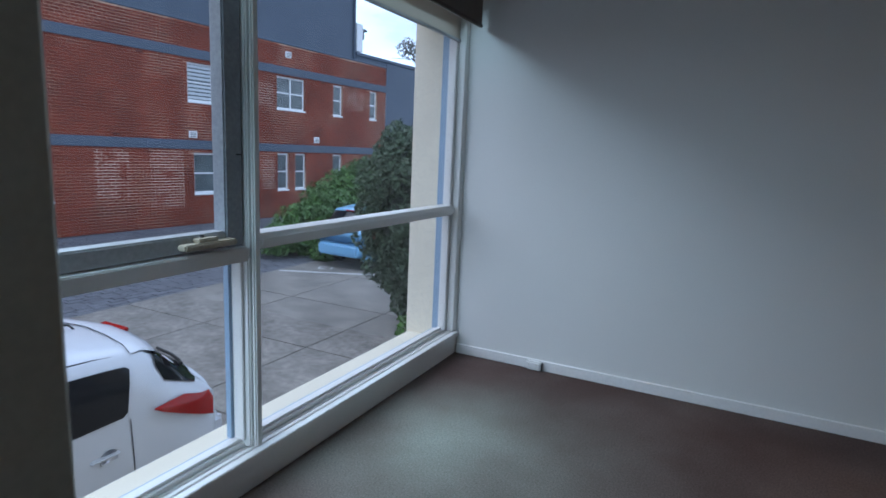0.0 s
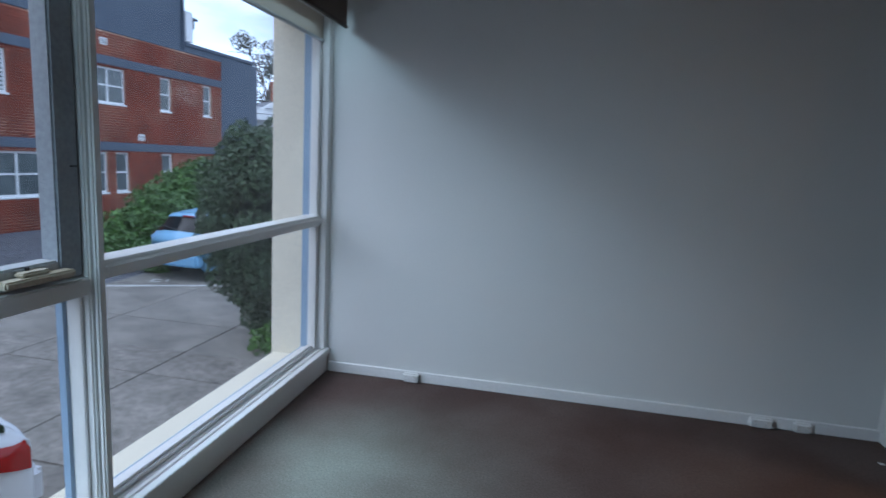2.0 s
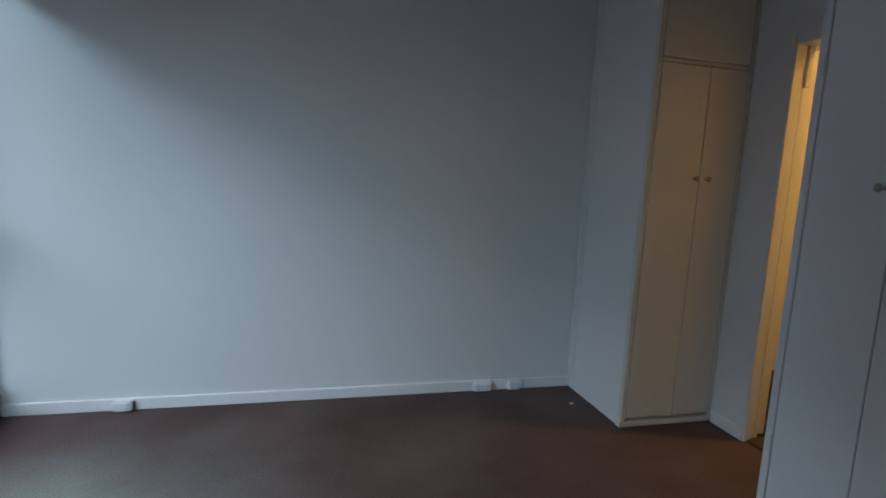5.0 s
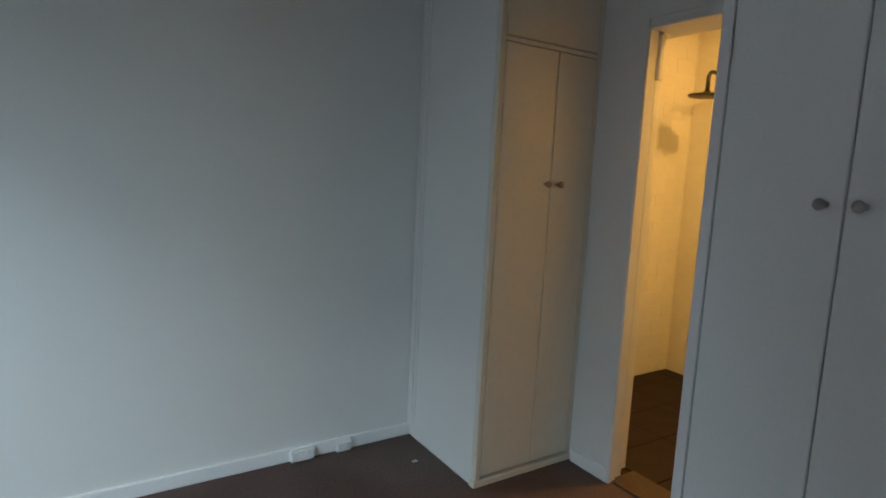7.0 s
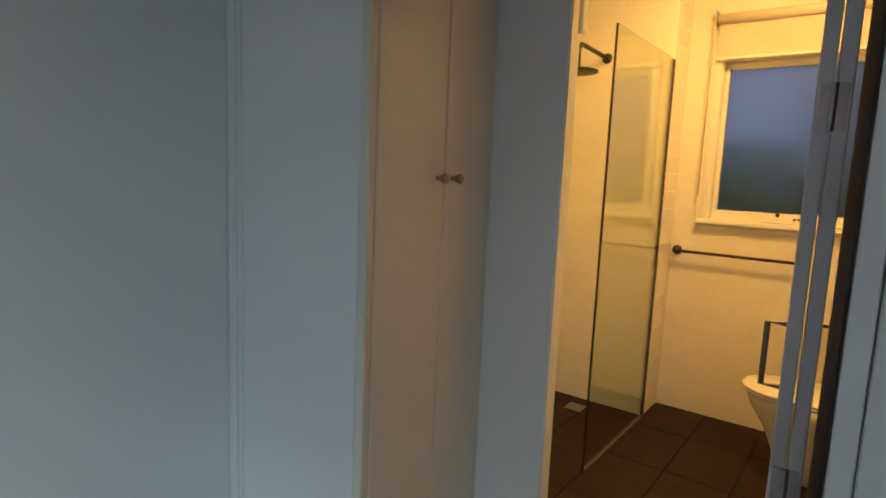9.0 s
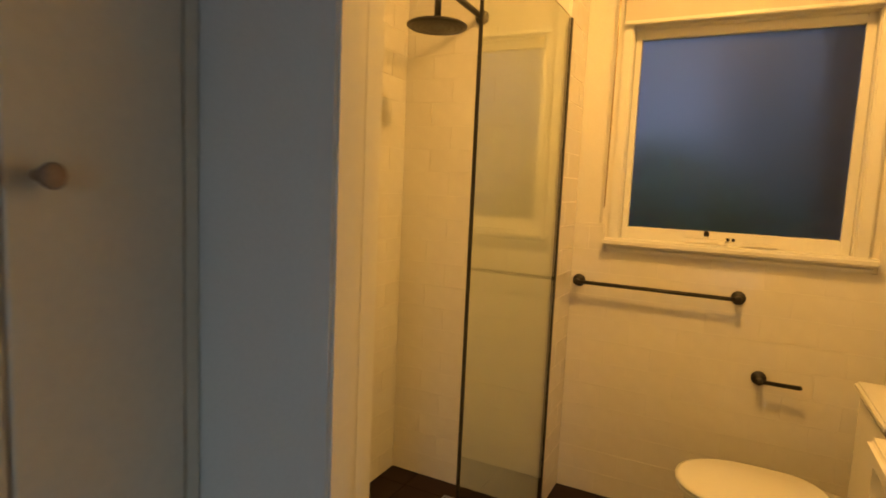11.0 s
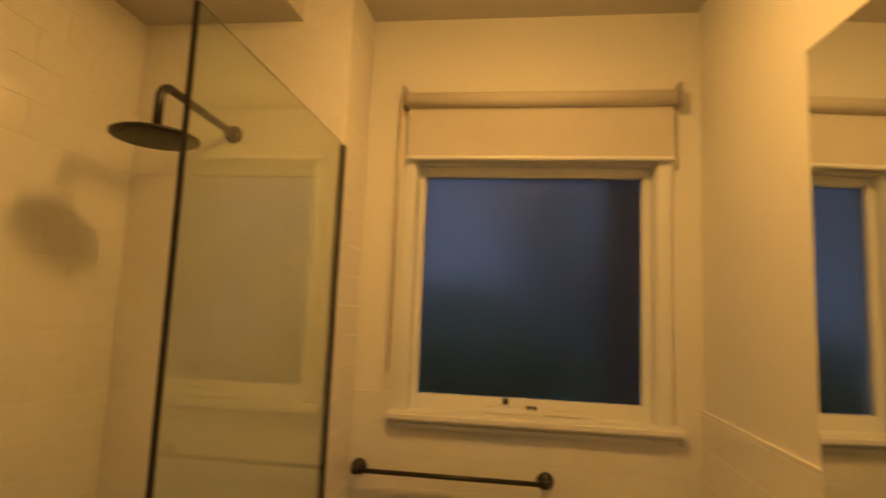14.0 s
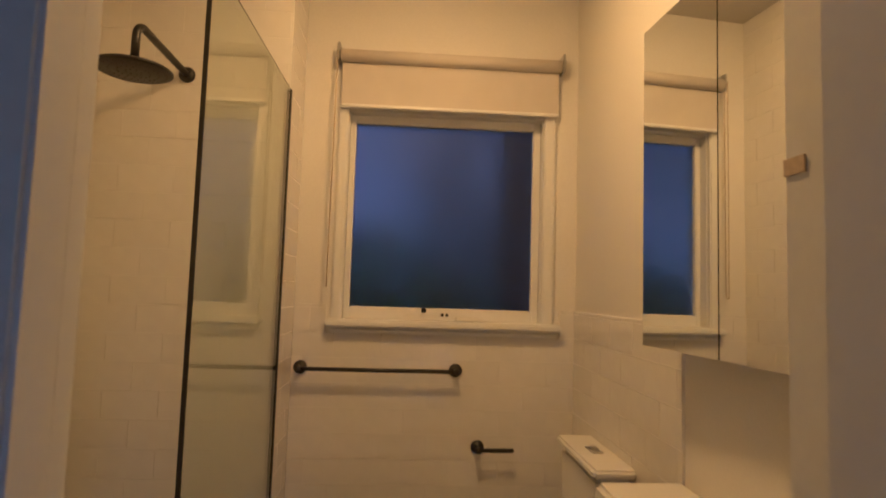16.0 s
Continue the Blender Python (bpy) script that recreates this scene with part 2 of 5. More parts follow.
M_CARGLASS = mat("dark_tinted_car_glass", (0.012, 0.013, 0.015), 0.05, var=0.1, bump=0, spec=0.16)
M_RUBBER = mat("black_rubber", (0.02, 0.02, 0.02), 0.75, var=0.2)
M_TAIL = mat("red_tail_lamp", (0.32, 0.009, 0.007), 0.08, var=0.15, scale=30, bump=0, spec=0.2)
M_SASH = mat("white_sash_paint", (0.75, 0.76, 0.76), 0.4, var=0.04)
M_DARKPANE = mat("dim_window_pane", (0.14, 0.165, 0.17), 0.10, var=0.4, scale=2, bump=0)
M_BLINDSLAT = mat("pale_window_blind", (0.55, 0.58, 0.60), 0.6, var=0.06)
M_TERRA = mat("terracotta", (0.30, 0.11, 0.07), 0.8, var=0.15)
M_ROOF = mat("grey_slate_roof", (0.16, 0.17, 0.19), 0.8, var=0.15)
M_WIRE = mat("black_cable", (0.02, 0.02, 0.02), 0.7)


# ---------- mesh helpers ----------
def box(bm, x0, x1, y0, y1, z0, z1, bev=0.0, seg=1):
    vs = [bm.verts.new((x, y, z)) for x in (x0, x1) for y in (y0, y1) for z in (z0, z1)]
    fs = [bm.faces.new([vs[i] for i in q]) for q in ((0, 1, 3, 2), (4, 6, 7, 5), (0, 4, 5, 1), (2, 3, 7, 6), (0, 2, 6, 4), (1, 5, 7, 3))]
    if bev:
        es = list({e for f in fs for e in f.edges})
        bmesh.ops.bevel(bm, geom=es, offset=bev, segments=seg, affect="EDGES")
    return bm


def boxes(*dims, bev=0.0, seg=1):
    bm = bmesh.new()
    for d in dims:
        box(bm, *d, bev=bev, seg=seg)
    return bm


def cyl(bm, p, q, r, r2=None, n=20, cap=True):
    p, q = Vector(p), Vector(q)
    r2 = r if r2 is None else r2
    turn = (q - p).to_track_quat("Z", "Y").to_matrix().to_4x4()
    m = Matrix.Translation((p + q) / 2) @ turn
    bmesh.ops.create_cone(bm, cap_ends=cap, segments=n, radius1=r, radius2=r2, depth=(q - p).length, matrix=m)
    return bm


def tube(points, r, n=12, side=(0.03, 0.05, 1)):
    """A round bar along a line of points."""
    bm = bmesh.new()
    pts = [Vector(p) for p in points]
    rings = []
    up = Vector(side).normalized()
    for i, p in enumerate(pts):
        d = (pts[min(i + 1, len(pts) - 1)] - pts[max(i - 1, 0)]).normalized()
        if abs(d.dot(up)) > 0.95:
            up = Vector((1, 0.05, 0.03)).normalized()
        s = d.cross(up).normalized()
        u = s.cross(d).normalized()
        rings.append([bm.verts.new(p + r * (math.cos(a) * s + math.sin(a) * u)) for a in [2 * math.pi * k / n for k in range(n)]])
    for a, b in zip(rings, rings[1:]):
        for k in range(n):
            bm.faces.new((a[k], a[(k + 1) % n], b[(k + 1) % n], b[k]))
    bm.faces.new(rings[0][::-1])
    bm.faces.new(rings[-1])
    return bm


def lathe(profile, n=32, at=(0, 0, 0)):
    bm = bmesh.new()
    rings = []
    for r, z in profile:
        rings.append([bm.verts.new((at[0] + r * math.cos(2 * math.pi * k / n), at[1] + r * math.sin(2 * math.pi * k / n), at[2] + z)) for k in range(n)])
    for a, b in zip(rings, rings[1:]):
        for k in range(n):
            bm.faces.new((a[k], a[(k + 1) % n], b[(k + 1) % n], b[k]))
    bm.faces.new(rings[0][::-1])
    bm.faces.new(rings[-1])
    return bm


def mesh_of(name, bm, material, smooth=False):
    bmesh.ops.recalc_face_normals(bm, faces=bm.faces[:])
    me = bpy.data.meshes.new(name)
    bm.to_mesh(me)
    bm.free()
    me.materials.append(material)
    if smooth:
        for f in me.polygons:
            f.use_smooth = True
    return me


def part(name, bm, material, parent, label="", smooth=False):
    ob = new(name, mesh_of(name, bm, material, smooth))
    ob.parent = parent
    if label:
        ob["label"] = label
    return ob


def thing(name, label, category, at=(0, 0, 0), rz=0, group="", kind=""):
    ob = new(name)
    ob.empty_display_size = 0.1
    ob.matrix_world = pose(*at, 0, 0, rz)
    return tagged(ob, label, category, group, kind)


def solid(name, bm, material, label, category, group="", kind="", smooth=False):
    return tagged(new(name, mesh_of(name, bm, material, smooth)), label, category, group, kind)


def structure(name, bm, material, label, category="wall"):
    return solid(name, bm, material, label, category, kind="structure")


CEIL = 2.645
G = -1.4          # level of the ground outside

# ---------- bedroom shell ----------
structure("floor", boxes((0, 3.81, -3.2, 0, -0.12, 0)), M_CARPET, "worn grey brown bedroom carpet", "carpet")
structure("wall_north", boxes((0.0, 3.77, 0, 0.06, -0.2, CEIL)), M_WALL, "plain white painted bedroom wall")
structure("wall_west", boxes((-0.36, 0, -3.2, -3.0, -0.2, CEIL), (-0.36, 0.0, -3.0, 0.0, 2.3, CEIL), (-0.30, 0.0, -3.0, 0.0, -0.2, 0.0)), M_WALL, "painted wall round the big window")
structure("wall_south", boxes((0, 0.925, -3.2, -3.08, 0, CEIL), (1.95, 3.77, -3.2, -3.08, 0, CEIL), (0.925, 1.95, -3.2, -3.08, 2.1, CEIL)), M_WALL, "white painted wall with the bedroom doorway")
structure("ceiling", boxes((0, 3.77, -3.2, 0, CEIL, CEIL + 0.1)), M_CEIL, "flat bedroom ceiling, greyed to cut bounced light", "ceiling")
structure("wall_east", boxes((3.77, 3.945, -0.78, -0.61, 0, CEIL), (3.77, 3.945, -1.66, -1.633, 0, CEIL), (3.77, 3.945, -1.633, -0.78, 2.085, CEIL), (3.77, 3.84, -0.84, -0.78, 0, 2.085)), M_WALL, "white painted wall with the bathroom doorway")
structure("wall_east_closet", boxes((3.77, 3.90, -0.61, 0.06, 0, CEIL), (3.77, 3.90, -3.2, -1.66, 0, CEIL)), M_WALL, "plain wall behind the built-in wardrobes")
# hallway outside the bedroom door
structure("hall_floor", boxes((-0.3, 3.77, -4.6, -3.2, -0.12, -0.002)), M_CARPET, "grey brown hallway carpet", "carpet")
# West end has an unseen opening, added to let daylight onto the door frame
structure("hall_wall", boxes((-0.3, 3.77, -4.7, -4.6, 0, CEIL), (-0.4, -0.3, -4.7, -4.55, 0, CEIL), (-0.4, -0.3, -3.3, -3.2, 0, CEIL), (-0.4, -0.3, -4.55, -3.3, 0, 0.3), (-0.4, -0.3, -4.55, -3.3, 2.3, CEIL), (3.77, 3.87, -4.7, -3.2, 0, CEIL)), M_WALL, "plain white hallway walls with an added unseen opening")
structure("hall_ceiling", boxes((-0.3, 3.77, -4.6, -3.2, CEIL, CEIL + 0.1)), M_CEIL, "plain hallway ceiling in the same greyed paint", "ceiling")

base = structure("baseboard", boxes((0.02, 3.18, -0.016, 0, 0, 0.066), (3.753, 3.77, -0.86, -0.63, 0, 0.066), bev=0.004), M_SKIRT, "white gloss painted skirting board", "skirting")
jamb = thing("door_1", "open bedroom doorway with an cream grey painted frame", "door frame", kind="structure")
part("side_jamb", boxes((0.925, 0.975, -3.22, -3.05, 0, 2.1), bev=0.006), M_JAMB, jamb)
part("side_jamb", boxes((1.9, 1.95, -3.22, -3.06, 0, 2.1), bev=0.006), M_JAMB, jamb)
part("head_jamb", boxes((0.975, 1.9, -3.22, -3.06, 2.05, 2.1), bev=0.006), M_JAMB, jamb)

# ---------- bedroom window ----------
win = thing("window_1", "large white timber window with four lights and a low sill", "window", kind="structure")
MY = -1.82        # mullion
part("window_sill", boxes((-0.14, -0.041, -3.0, 0, 0.118, 0.150), (-0.037, -0.014, -3.0, 0, 0.118, 0.150), (-0.009, 0.028, -3.0, 0, 0.118, 0.150), bev=0.003, seg=2), M_TRIM, win)
part("apron", boxes((-0.02, 0.010, -3.0, 0, 0.0, 0.118)), M_TRIM, win)
part("bottom_rail", boxes((-0.13, -0.055, -3.0, -0.075, 0.150, 0.168), (-0.10, -0.068, -3.0, -0.075, 0.168, 0.180), bev=0.003, seg=2), M_TRIM, win)
part("outer_sill_edge", boxes((-0.147, -0.141, -3.0, -0.060, 0.101, 0.158)), M_BLUETRIM, win, "blue-grey painted outer edge with sky reflection in its colour")
part("head_rail", boxes((-0.14, -0.05, -3.0, 0.0, 2.16, 2.30), bev=0.005), M_TRIM, win)
part("right_jamb", boxes((-0.08, 0.004, -0.045, -0.002, 0.15, 2.16), (-0.10, -0.045, -0.075, -0.045, 0.15, 2.16), (-0.012, 0.010, -0.028, -0.002, 0.15, 2.16), bev=0.005, seg=2), M_TRIM, win)
part("outer_jamb", boxes((-0.148, -0.082, -0.060, -0.002, 0.10, 2.16)), M_BLUETRIM, win, "blue-grey painted outer edge with sky reflection in its colour")
part("left_jamb", boxes((-0.14, 0.0, -3.0, -2.95, 0.15, 2.16), bev=0.005), M_TRIM, win)
part("mullion", boxes((-0.13, -0.02, MY - 0.012, MY + 0.045, 0.15, 2.16), (-0.02, 0.0, MY + 0.0, MY + 0.034, 0.15, 2.16), bev=0.006, seg=2), M_TRIM, win)
part("transom", boxes((-0.12, -0.02, MY + 0.045, -0.075, 0.945, 1.005), (-0.02, -0.006, MY + 0.045, -0.075, 0.958, 0.992), bev=0.005, seg=2), M_TRIM, win)
part("transom", boxes((-0.12, -0.012, -2.95, MY - 0.012, 0.91, 0.965), bev=0.005, seg=2), M_TRIM, win)
part("lower_left_stile", boxes((-0.10, -0.045, MY - 0.024, MY - 0.012, 0.18, 0.91), bev=0.004), M_TRIM, win)
part("stile_edge", boxes((-0.125, -0.101, MY - 0.036, MY - 0.012, 0.18, 0.91)), M_BLUETRIM, win, "blue-grey painted outer edge with sky reflection in its colour")
# Sash and its rail carry backlit shade as grey paint
sash = part("upper_sash", boxes((-0.10, -0.035, MY - 0.100, MY - 0.016, 0.97, 2.16), (-0.10, -0.035, -2.95, -2.90, 0.97, 2.16), bev=0.006, seg=2), M_SASHGREY, win, "sliding sash, greyed as its backlit side")
part("bottom_rail", boxes((-0.10, -0.035, -2.90, MY - 0.100, 0.97, 1.03), bev=0.006, seg=2), M_RAILGREY, sash, "bottom rail, greyed paler as its backlit side")
part("catch", boxes((-0.03, 0.012, -2.13, -1.91, 0.985, 1.007), (-0.035, 0.0, -2.07, -1.98, 1.007, 1.020), bev=0.005, seg=2), mat("aged_cream_plastic", (0.46, 0.40, 0.30), 0.5), sash, "aged cream window catch")
part("stay_pin", cyl(bmesh.new(), (-0.03, -2.03, 1.02), (-0.03, -2.03, 1.030), 0.006, n=10), M_BLACK, sash)
part("sash_pull", boxes((-0.034, -0.026, MY - 0.050, MY - 0.030, 1.30, 1.304)), M_BLACK, sash)
for y0, y1, z0, z1 in ((MY + 0.04, -0.05, 0.17, 0.95), (MY + 0.04, -0.05, 1.0, 2.17), (-2.96, MY - 0.02, 0.17, 0.915), (-2.905, MY - 0.095, 1.025, 2.17)):
    g = part("pane", boxes((-0.074, -0.070, y0, y1, z0, z1)), M_GLASS, win, "clear window glass")
    g.visible_shadow = False
blind = thing("roller_blind", "raised dark brown roller blind across the window head", "blind", (0.06, 0, 2.10))
part("fabric", boxes((0.040, 0.043, -2.98, -0.05, 0.012, 0.36)), M_BROWNBLIND, blind)
part("roll", cyl(bmesh.new(), (0.02, -2.98, 0.38), (0.02, -0.05, 0.38), 0.04, n=24), M_BROWNBLIND, blind, "", True)
part("bottom_bar", boxes((0.030, 0.050, -2.985, -0.045, -0.006, 0.014), bev=0.004, seg=2), M_WOOD, blind)
sheer = thing("roller_blind", "raised off-white sheer blind behind the brown blind", "blind", (0, 0, 2.02))
part("fabric", boxes((-0.044, -0.041, -2.98, -0.03, 0.010, 0.14)), M_SHEER, sheer)
part("bottom_bar", boxes((-0.050, -0.034, -2.985, -0.028, -0.004, 0.014), bev=0.003, seg=2), M_STEEL, sheer)

# outer face of our own building: reveal pillar, ledge, wall below
ext = thing("wall_outer", "cream painted outer masonry beside the window", "wall", kind="structure")
part("pillar", boxes((-0.36, -0.148, -0.045, 0.32, G, 3.4), bev=0.008), M_CREAM, ext)
part("outer_ledge", boxes((-0.345, -0.14, -3.2, -0.045, -0.02, 0.10), bev=0.01), M_CREAM, ext)
part("lower_wall", boxes((-0.33, -0.30, -4.8, 0.0, G, -0.02)), M_CREAM, ext)
part("upper_wall", boxes((-0.36, -0.145, -3.2, -0.045, 2.2, 3.4)), M_CREAM, ext)
part("return_wall", boxes((-0.148, 3.6, 0.065, 0.30, G, 3.4)), M_CREAM, ext)

# ---------- built-in wardrobe by the long wall ----------
WX0, WX1, WY = 3.18, 3.77, -0.61
w1 = thing("wardrobe", "tall cream built-in wardrobe with paired doors beside the doorway", "wardrobe", (WX0, WY, 0), group="built-in wardrobes")
part("side_panel", boxes((0.0, 0.022, 0.027, 0.606, 0.0, CEIL)), M_WALL, w1, "white painted side panel")
part("corner_bead", boxes((-0.014, 0.0, 0.565, 0.606, 0.066, CEIL), (-0.006, 0.0, 0.545, 0.565, 0.066, CEIL)), M_TRIM, w1)
part("plinth", boxes((0.022, 0.59, 0.03, 0.05, 0.0, 0.055)), M_CREAMDOOR, w1)
part("skirt", boxes((-0.010, 0.59, -0.010, 0.03, 0.0, 0.030), bev=0.003), M_CREAMDOOR, w1)
part("carcass", boxes((0.022, 0.59, 0.026, 0.6, 0.055, CEIL)), M_CREAMDOOR, w1)
part("face_frame", boxes((-0.002, 0.026, -0.008, 0.026, 0.03, CEIL), (0.562, 0.589, -0.004, 0.026, 0.03, CEIL), (0.026, 0.562, -0.004, 0.026, 1.952, 1.972), bev=0.003), M_CREAMDOOR, w1)
for k, (x0, x1, kx) in enumerate(((0.03, 0.322, 0.288), (0.326, 0.558, 0.362))):
    d = part("door", boxes((x0, x1, -0.008, 0.014, 0.05, 1.948), bev=0.003), M_CREAMDOOR, w1)
    kb = bmesh.new()
    cyl(kb, (kx, -0.008, 1.374), (kx, -0.024, 1.374), 0.007, 0.006, 14)
    cyl(kb, (kx, -0.024, 1.374), (kx, -0.040, 1.374), 0.011, 0.016, 16)
    cyl(kb, (kx, -0.040, 1.374), (kx, -0.044, 1.374), 0.016, 0.012, 16)
    part("knob", kb, M_KNOB, d, "small turned brown knob", True)
u = part("upper_door", boxes((0.03, 0.558, -0.008, 0.014, 1.976, 2.60), bev=0.003), M_CREAMDOOR, w1)

# ---------- second built-in wardrobe ----------
w2 = thing("wardrobe", "broad white built-in wardrobe with paired doors and small dull knobs", "wardrobe", (3.07, -1.650, 0), group="built-in wardrobes")
# Dark brown here paints the shade of the gap behind the folded door
part("side_panel", boxes((0.0, 0.69, -0.02, 0.0, 0, CEIL)), M_WOOD, w2, "side panel in dark brown for the shaded gap")
part("carcass", boxes((0.022, 0.69, -1.42, -0.02, 0.05, CEIL)), M_WALL, w2)
part("plinth", boxes((0.04, 0.06, -1.42, -0.02, 0, 0.05)), M_WALL, w2)
part("stile", boxes((-0.004, 0.022, -0.031, 0.0, 0, CEIL), bev=0.002), M_TRIM, w2)
part("end_stile", boxes((0.0, 0.022, -1.42, -1.33, 0, CEIL), bev=0.002), M_TRIM, w2)
for y1, y0, ky in ((-0.034, -0.321, -0.286), (-0.325, -0.612, -0.360), (-0.616, -0.970, -0.935), (-0.974, -1.328, -1.01)):
    d = part("door", boxes((-0.002, 0.02, y0, y1, 0.05, 2.02), bev=0.0025), M_WALL, w2)
    kb = bmesh.new()
    cyl(kb, (-0.002, ky, 1.374), (-0.022, ky, 1.374), 0.0075, 0.006, 14)
    cyl(kb, (-0.022, ky, 1.374), (-0.032, ky, 1.374), 0.009, 0.0135, 18)
    cyl(kb, (-0.032, ky, 1.374), (-0.039, ky, 1.374), 0.0135, 0.010, 18)
    part("knob", kb, M_GREYKNOB, d, "small dull grey-brown knob", True)
for y1, y0 in ((-0.034, -0.612), (-0.616, -1.328)):
    part("upper_door", boxes((-0.002, 0.02, y0, y1, 2.035, 2.60), bev=0.0025), M_WALL, w2)
for z in (0.42, 1.72):
    part("hinge", cyl(bmesh.new(), (-0.006, -0.0285, z), (-0.006, -0.0285, z + 0.07), 0.005, n=10), M_TRIM, w2)

# ---------- bathroom doorway ----------
df = thing("door_2", "white painted bathroom door frame", "door frame", kind="structure")
part("side_jamb", boxes((3.755, 3.805, -0.880, -0.840, 0, 2.085), (3.805, 3.845, -0.862, -0.840, 0, 2.085), bev=0.005, seg=2), M_TRIM, df)
part("inner_jamb", boxes((3.851, 3.957, -0.815, -0.782, 0, 2.085), bev=0.005, seg=2), M_TRIM, df)
part("stop", boxes((3.848, 3.872, -0.856, -0.812, 0, 1.846), bev=0.003), M_TRIM, df)
part("stop", boxes((3.848, 3.882, -0.872, -0.812, 1.848, 2.037), bev=0.003), M_TRIM, df)
part("side_jamb", boxes((3.755, 3.957, -1.632, -1.606, 0, 2.085), bev=0.005, seg=2), M_TRIM, df)
part("head_jamb", boxes((3.755, 3.957, -1.606, -0.882, 2.04, 2.085), (3.851, 3.957, -0.882, -0.816, 2.04, 2.085), bev=0.004), M_TRIM, df)
part("strike_plate", boxes((3.918, 3.952, -1.607, -1.603, 1.462, 1.482)), mat("pale_brass_plate", (0.62, 0.50, 0.33), 0.45, metal=0.3, var=0.1), df, "small brass plate")
part("threshold", boxes((3.78, 3.955, -1.606, -0.862, 0.0, 0.012), bev=0.004), M_WOOD, df)
leaf = thing("bathroom_door", "white bifold bathroom door folded open beside the wardrobe", "door", (3.785, -1.523, 0), 4.0)
inner = part("inner_leaf", boxes((-0.335, 0.0, -0.028, 0.0, 0.012, 2.035), bev=0.002), M_TRIM, leaf)
part("outer_leaf", boxes((-0.335, -0.02, -0.060, -0.032, 0.012, 2.035), bev=0.002), M_TRIM, leaf)
hb = tube([(-0.29, 0.0, 0.968), (-0.29, 0.036, 0.968), (-0.29, 0.036, 1.105), (-0.29, 0.0, 1.105)], 0.006, 10, (1, 0, 0))
part("pull_handle", hb, mat("dull_bronze_grey_metal", (0.20, 0.18, 0.16), 0.45, metal=0.6), inner, "square dull metal pull handle")
for z in (0.72, 1.50):
    hb = boxes((-0.337, -0.335, -0.054, -0.006, z, z + 0.09))
    cyl(hb, (-0.340, -0.030, z), (-0.340, -0.030, z + 0.09), 0.006, n=12)
    part("hinge", hb, M_STEEL, leaf, "painted-over steel butt hinge")

# ---------- bathroom shell ----------
BX, SX, NY, LY, RY = 5.74, 5.46, -0.69, 0.06, -1.885   # window wall, shower wall, nib, left wall, right wall
structure("bathroom_floor", boxes((3.81, 5.8, -1.9, 0.1, -0.12, -0.008)), M_FLOORGROUT, "dark brown bathroom floor tiling", "tiled floor")
wl_shower = structure("wall_shower_side", boxes((3.945, SX + 0.1, LY + 0.0014, LY + 0.09, -0.1, CEIL)), M_GROUT, "white tiled shower side wall")
wl_back = structure("wall_shower_back", boxes((SX + 0.0014, BX, NY + 0.0014, LY + 0.001, -0.1, CEIL)), M_GROUT, "white tiled shower back wall")
wl_win = structure("wall_bath_window", boxes((BX, BX + 0.15, RY - 0.1, NY + 0.1, -0.1, 1.17), (BX, BX + 0.15, RY - 0.1, -1.735, 1.17, CEIL), (BX, BX + 0.15, -0.885, NY + 0.1, 1.17, CEIL), (BX, BX + 0.15, -1.735, -0.885, 2.10, CEIL)), M_BATHPAINT, "bathroom wall with frosted window, half tiled")
wl_right = structure("wall_bath_right", boxes((3.945, BX + 0.15, RY - 0.1, RY, -0.1, CEIL)), M_BATHPAINT, "bathroom wall, white painted above tiles")
structure("bathroom_ceiling", boxes((3.945, BX + 0.15, RY - 0.1, LY + 0.09, CEIL, CEIL + 0.1), (3.957, SX + 0.008, -0.52, LY + 0.008, 2.50, CEIL)), M_BATHCEIL, "bathroom ceiling, darker than its walls, with a lowered part over the shower", "ceiling")
structure("wall_bath_door", boxes((3.947, 3.955, -0.78, LY + 0.002, 0, CEIL), (3.947, 3.955, RY, -1.633, 0, CEIL), (3.947, 3.955, -1.633, -0.78, 2.09, CEIL)), M_BATHPAINT, "white painted bathroom wall round the doorway")

# ---------- bathroom window ----------
bw = thing("window_2", "white timber bathroom window with a frosted pane", "window", kind="structure")
part("architrave", boxes((BX - 0.022, BX + 0.004, -0.885, -0.845, 1.17, 2.14), (BX - 0.022, BX + 0.004, -1.785, -1.735, 1.17, 2.14), (BX - 0.022, BX + 0.004, -1.735, -0.885, 2.10, 2.14), bev=0.006, seg=2), M_TRIM, bw)
part("reveal", boxes((BX + 0.004, BX + 0.13, -0.888, -0.868, 1.16, 2.10), (BX + 0.004, BX + 0.13, -1.752, -1.732, 1.16, 2.10), (BX + 0.004, BX + 0.13, -1.732, -0.888, 2.083, 2.097)), M_TRIM, bw)
part("sash_frame", boxes((BX + 0.05, BX + 0.10, -0.912, -0.885, 1.186, 2.083), (BX + 0.05, BX + 0.10, -1.735, -1.700, 1.186, 2.083), (BX + 0.05, BX + 0.10, -1.700, -0.912, 1.185, 1.243), (BX + 0.05, BX + 0.10, -1.700, -0.912, 2.045, 2.083), bev=0.004, seg=2), M_TRIM, bw)
part("window_sill", boxes((BX - 0.055, BX + 0.07, -1.815, -0.825, 1.158, 1.190), (BX - 0.035, BX + 0.002, -1.80, -0.84, 1.132, 1.158), bev=0.008, seg=3), M_TRIM, bw)
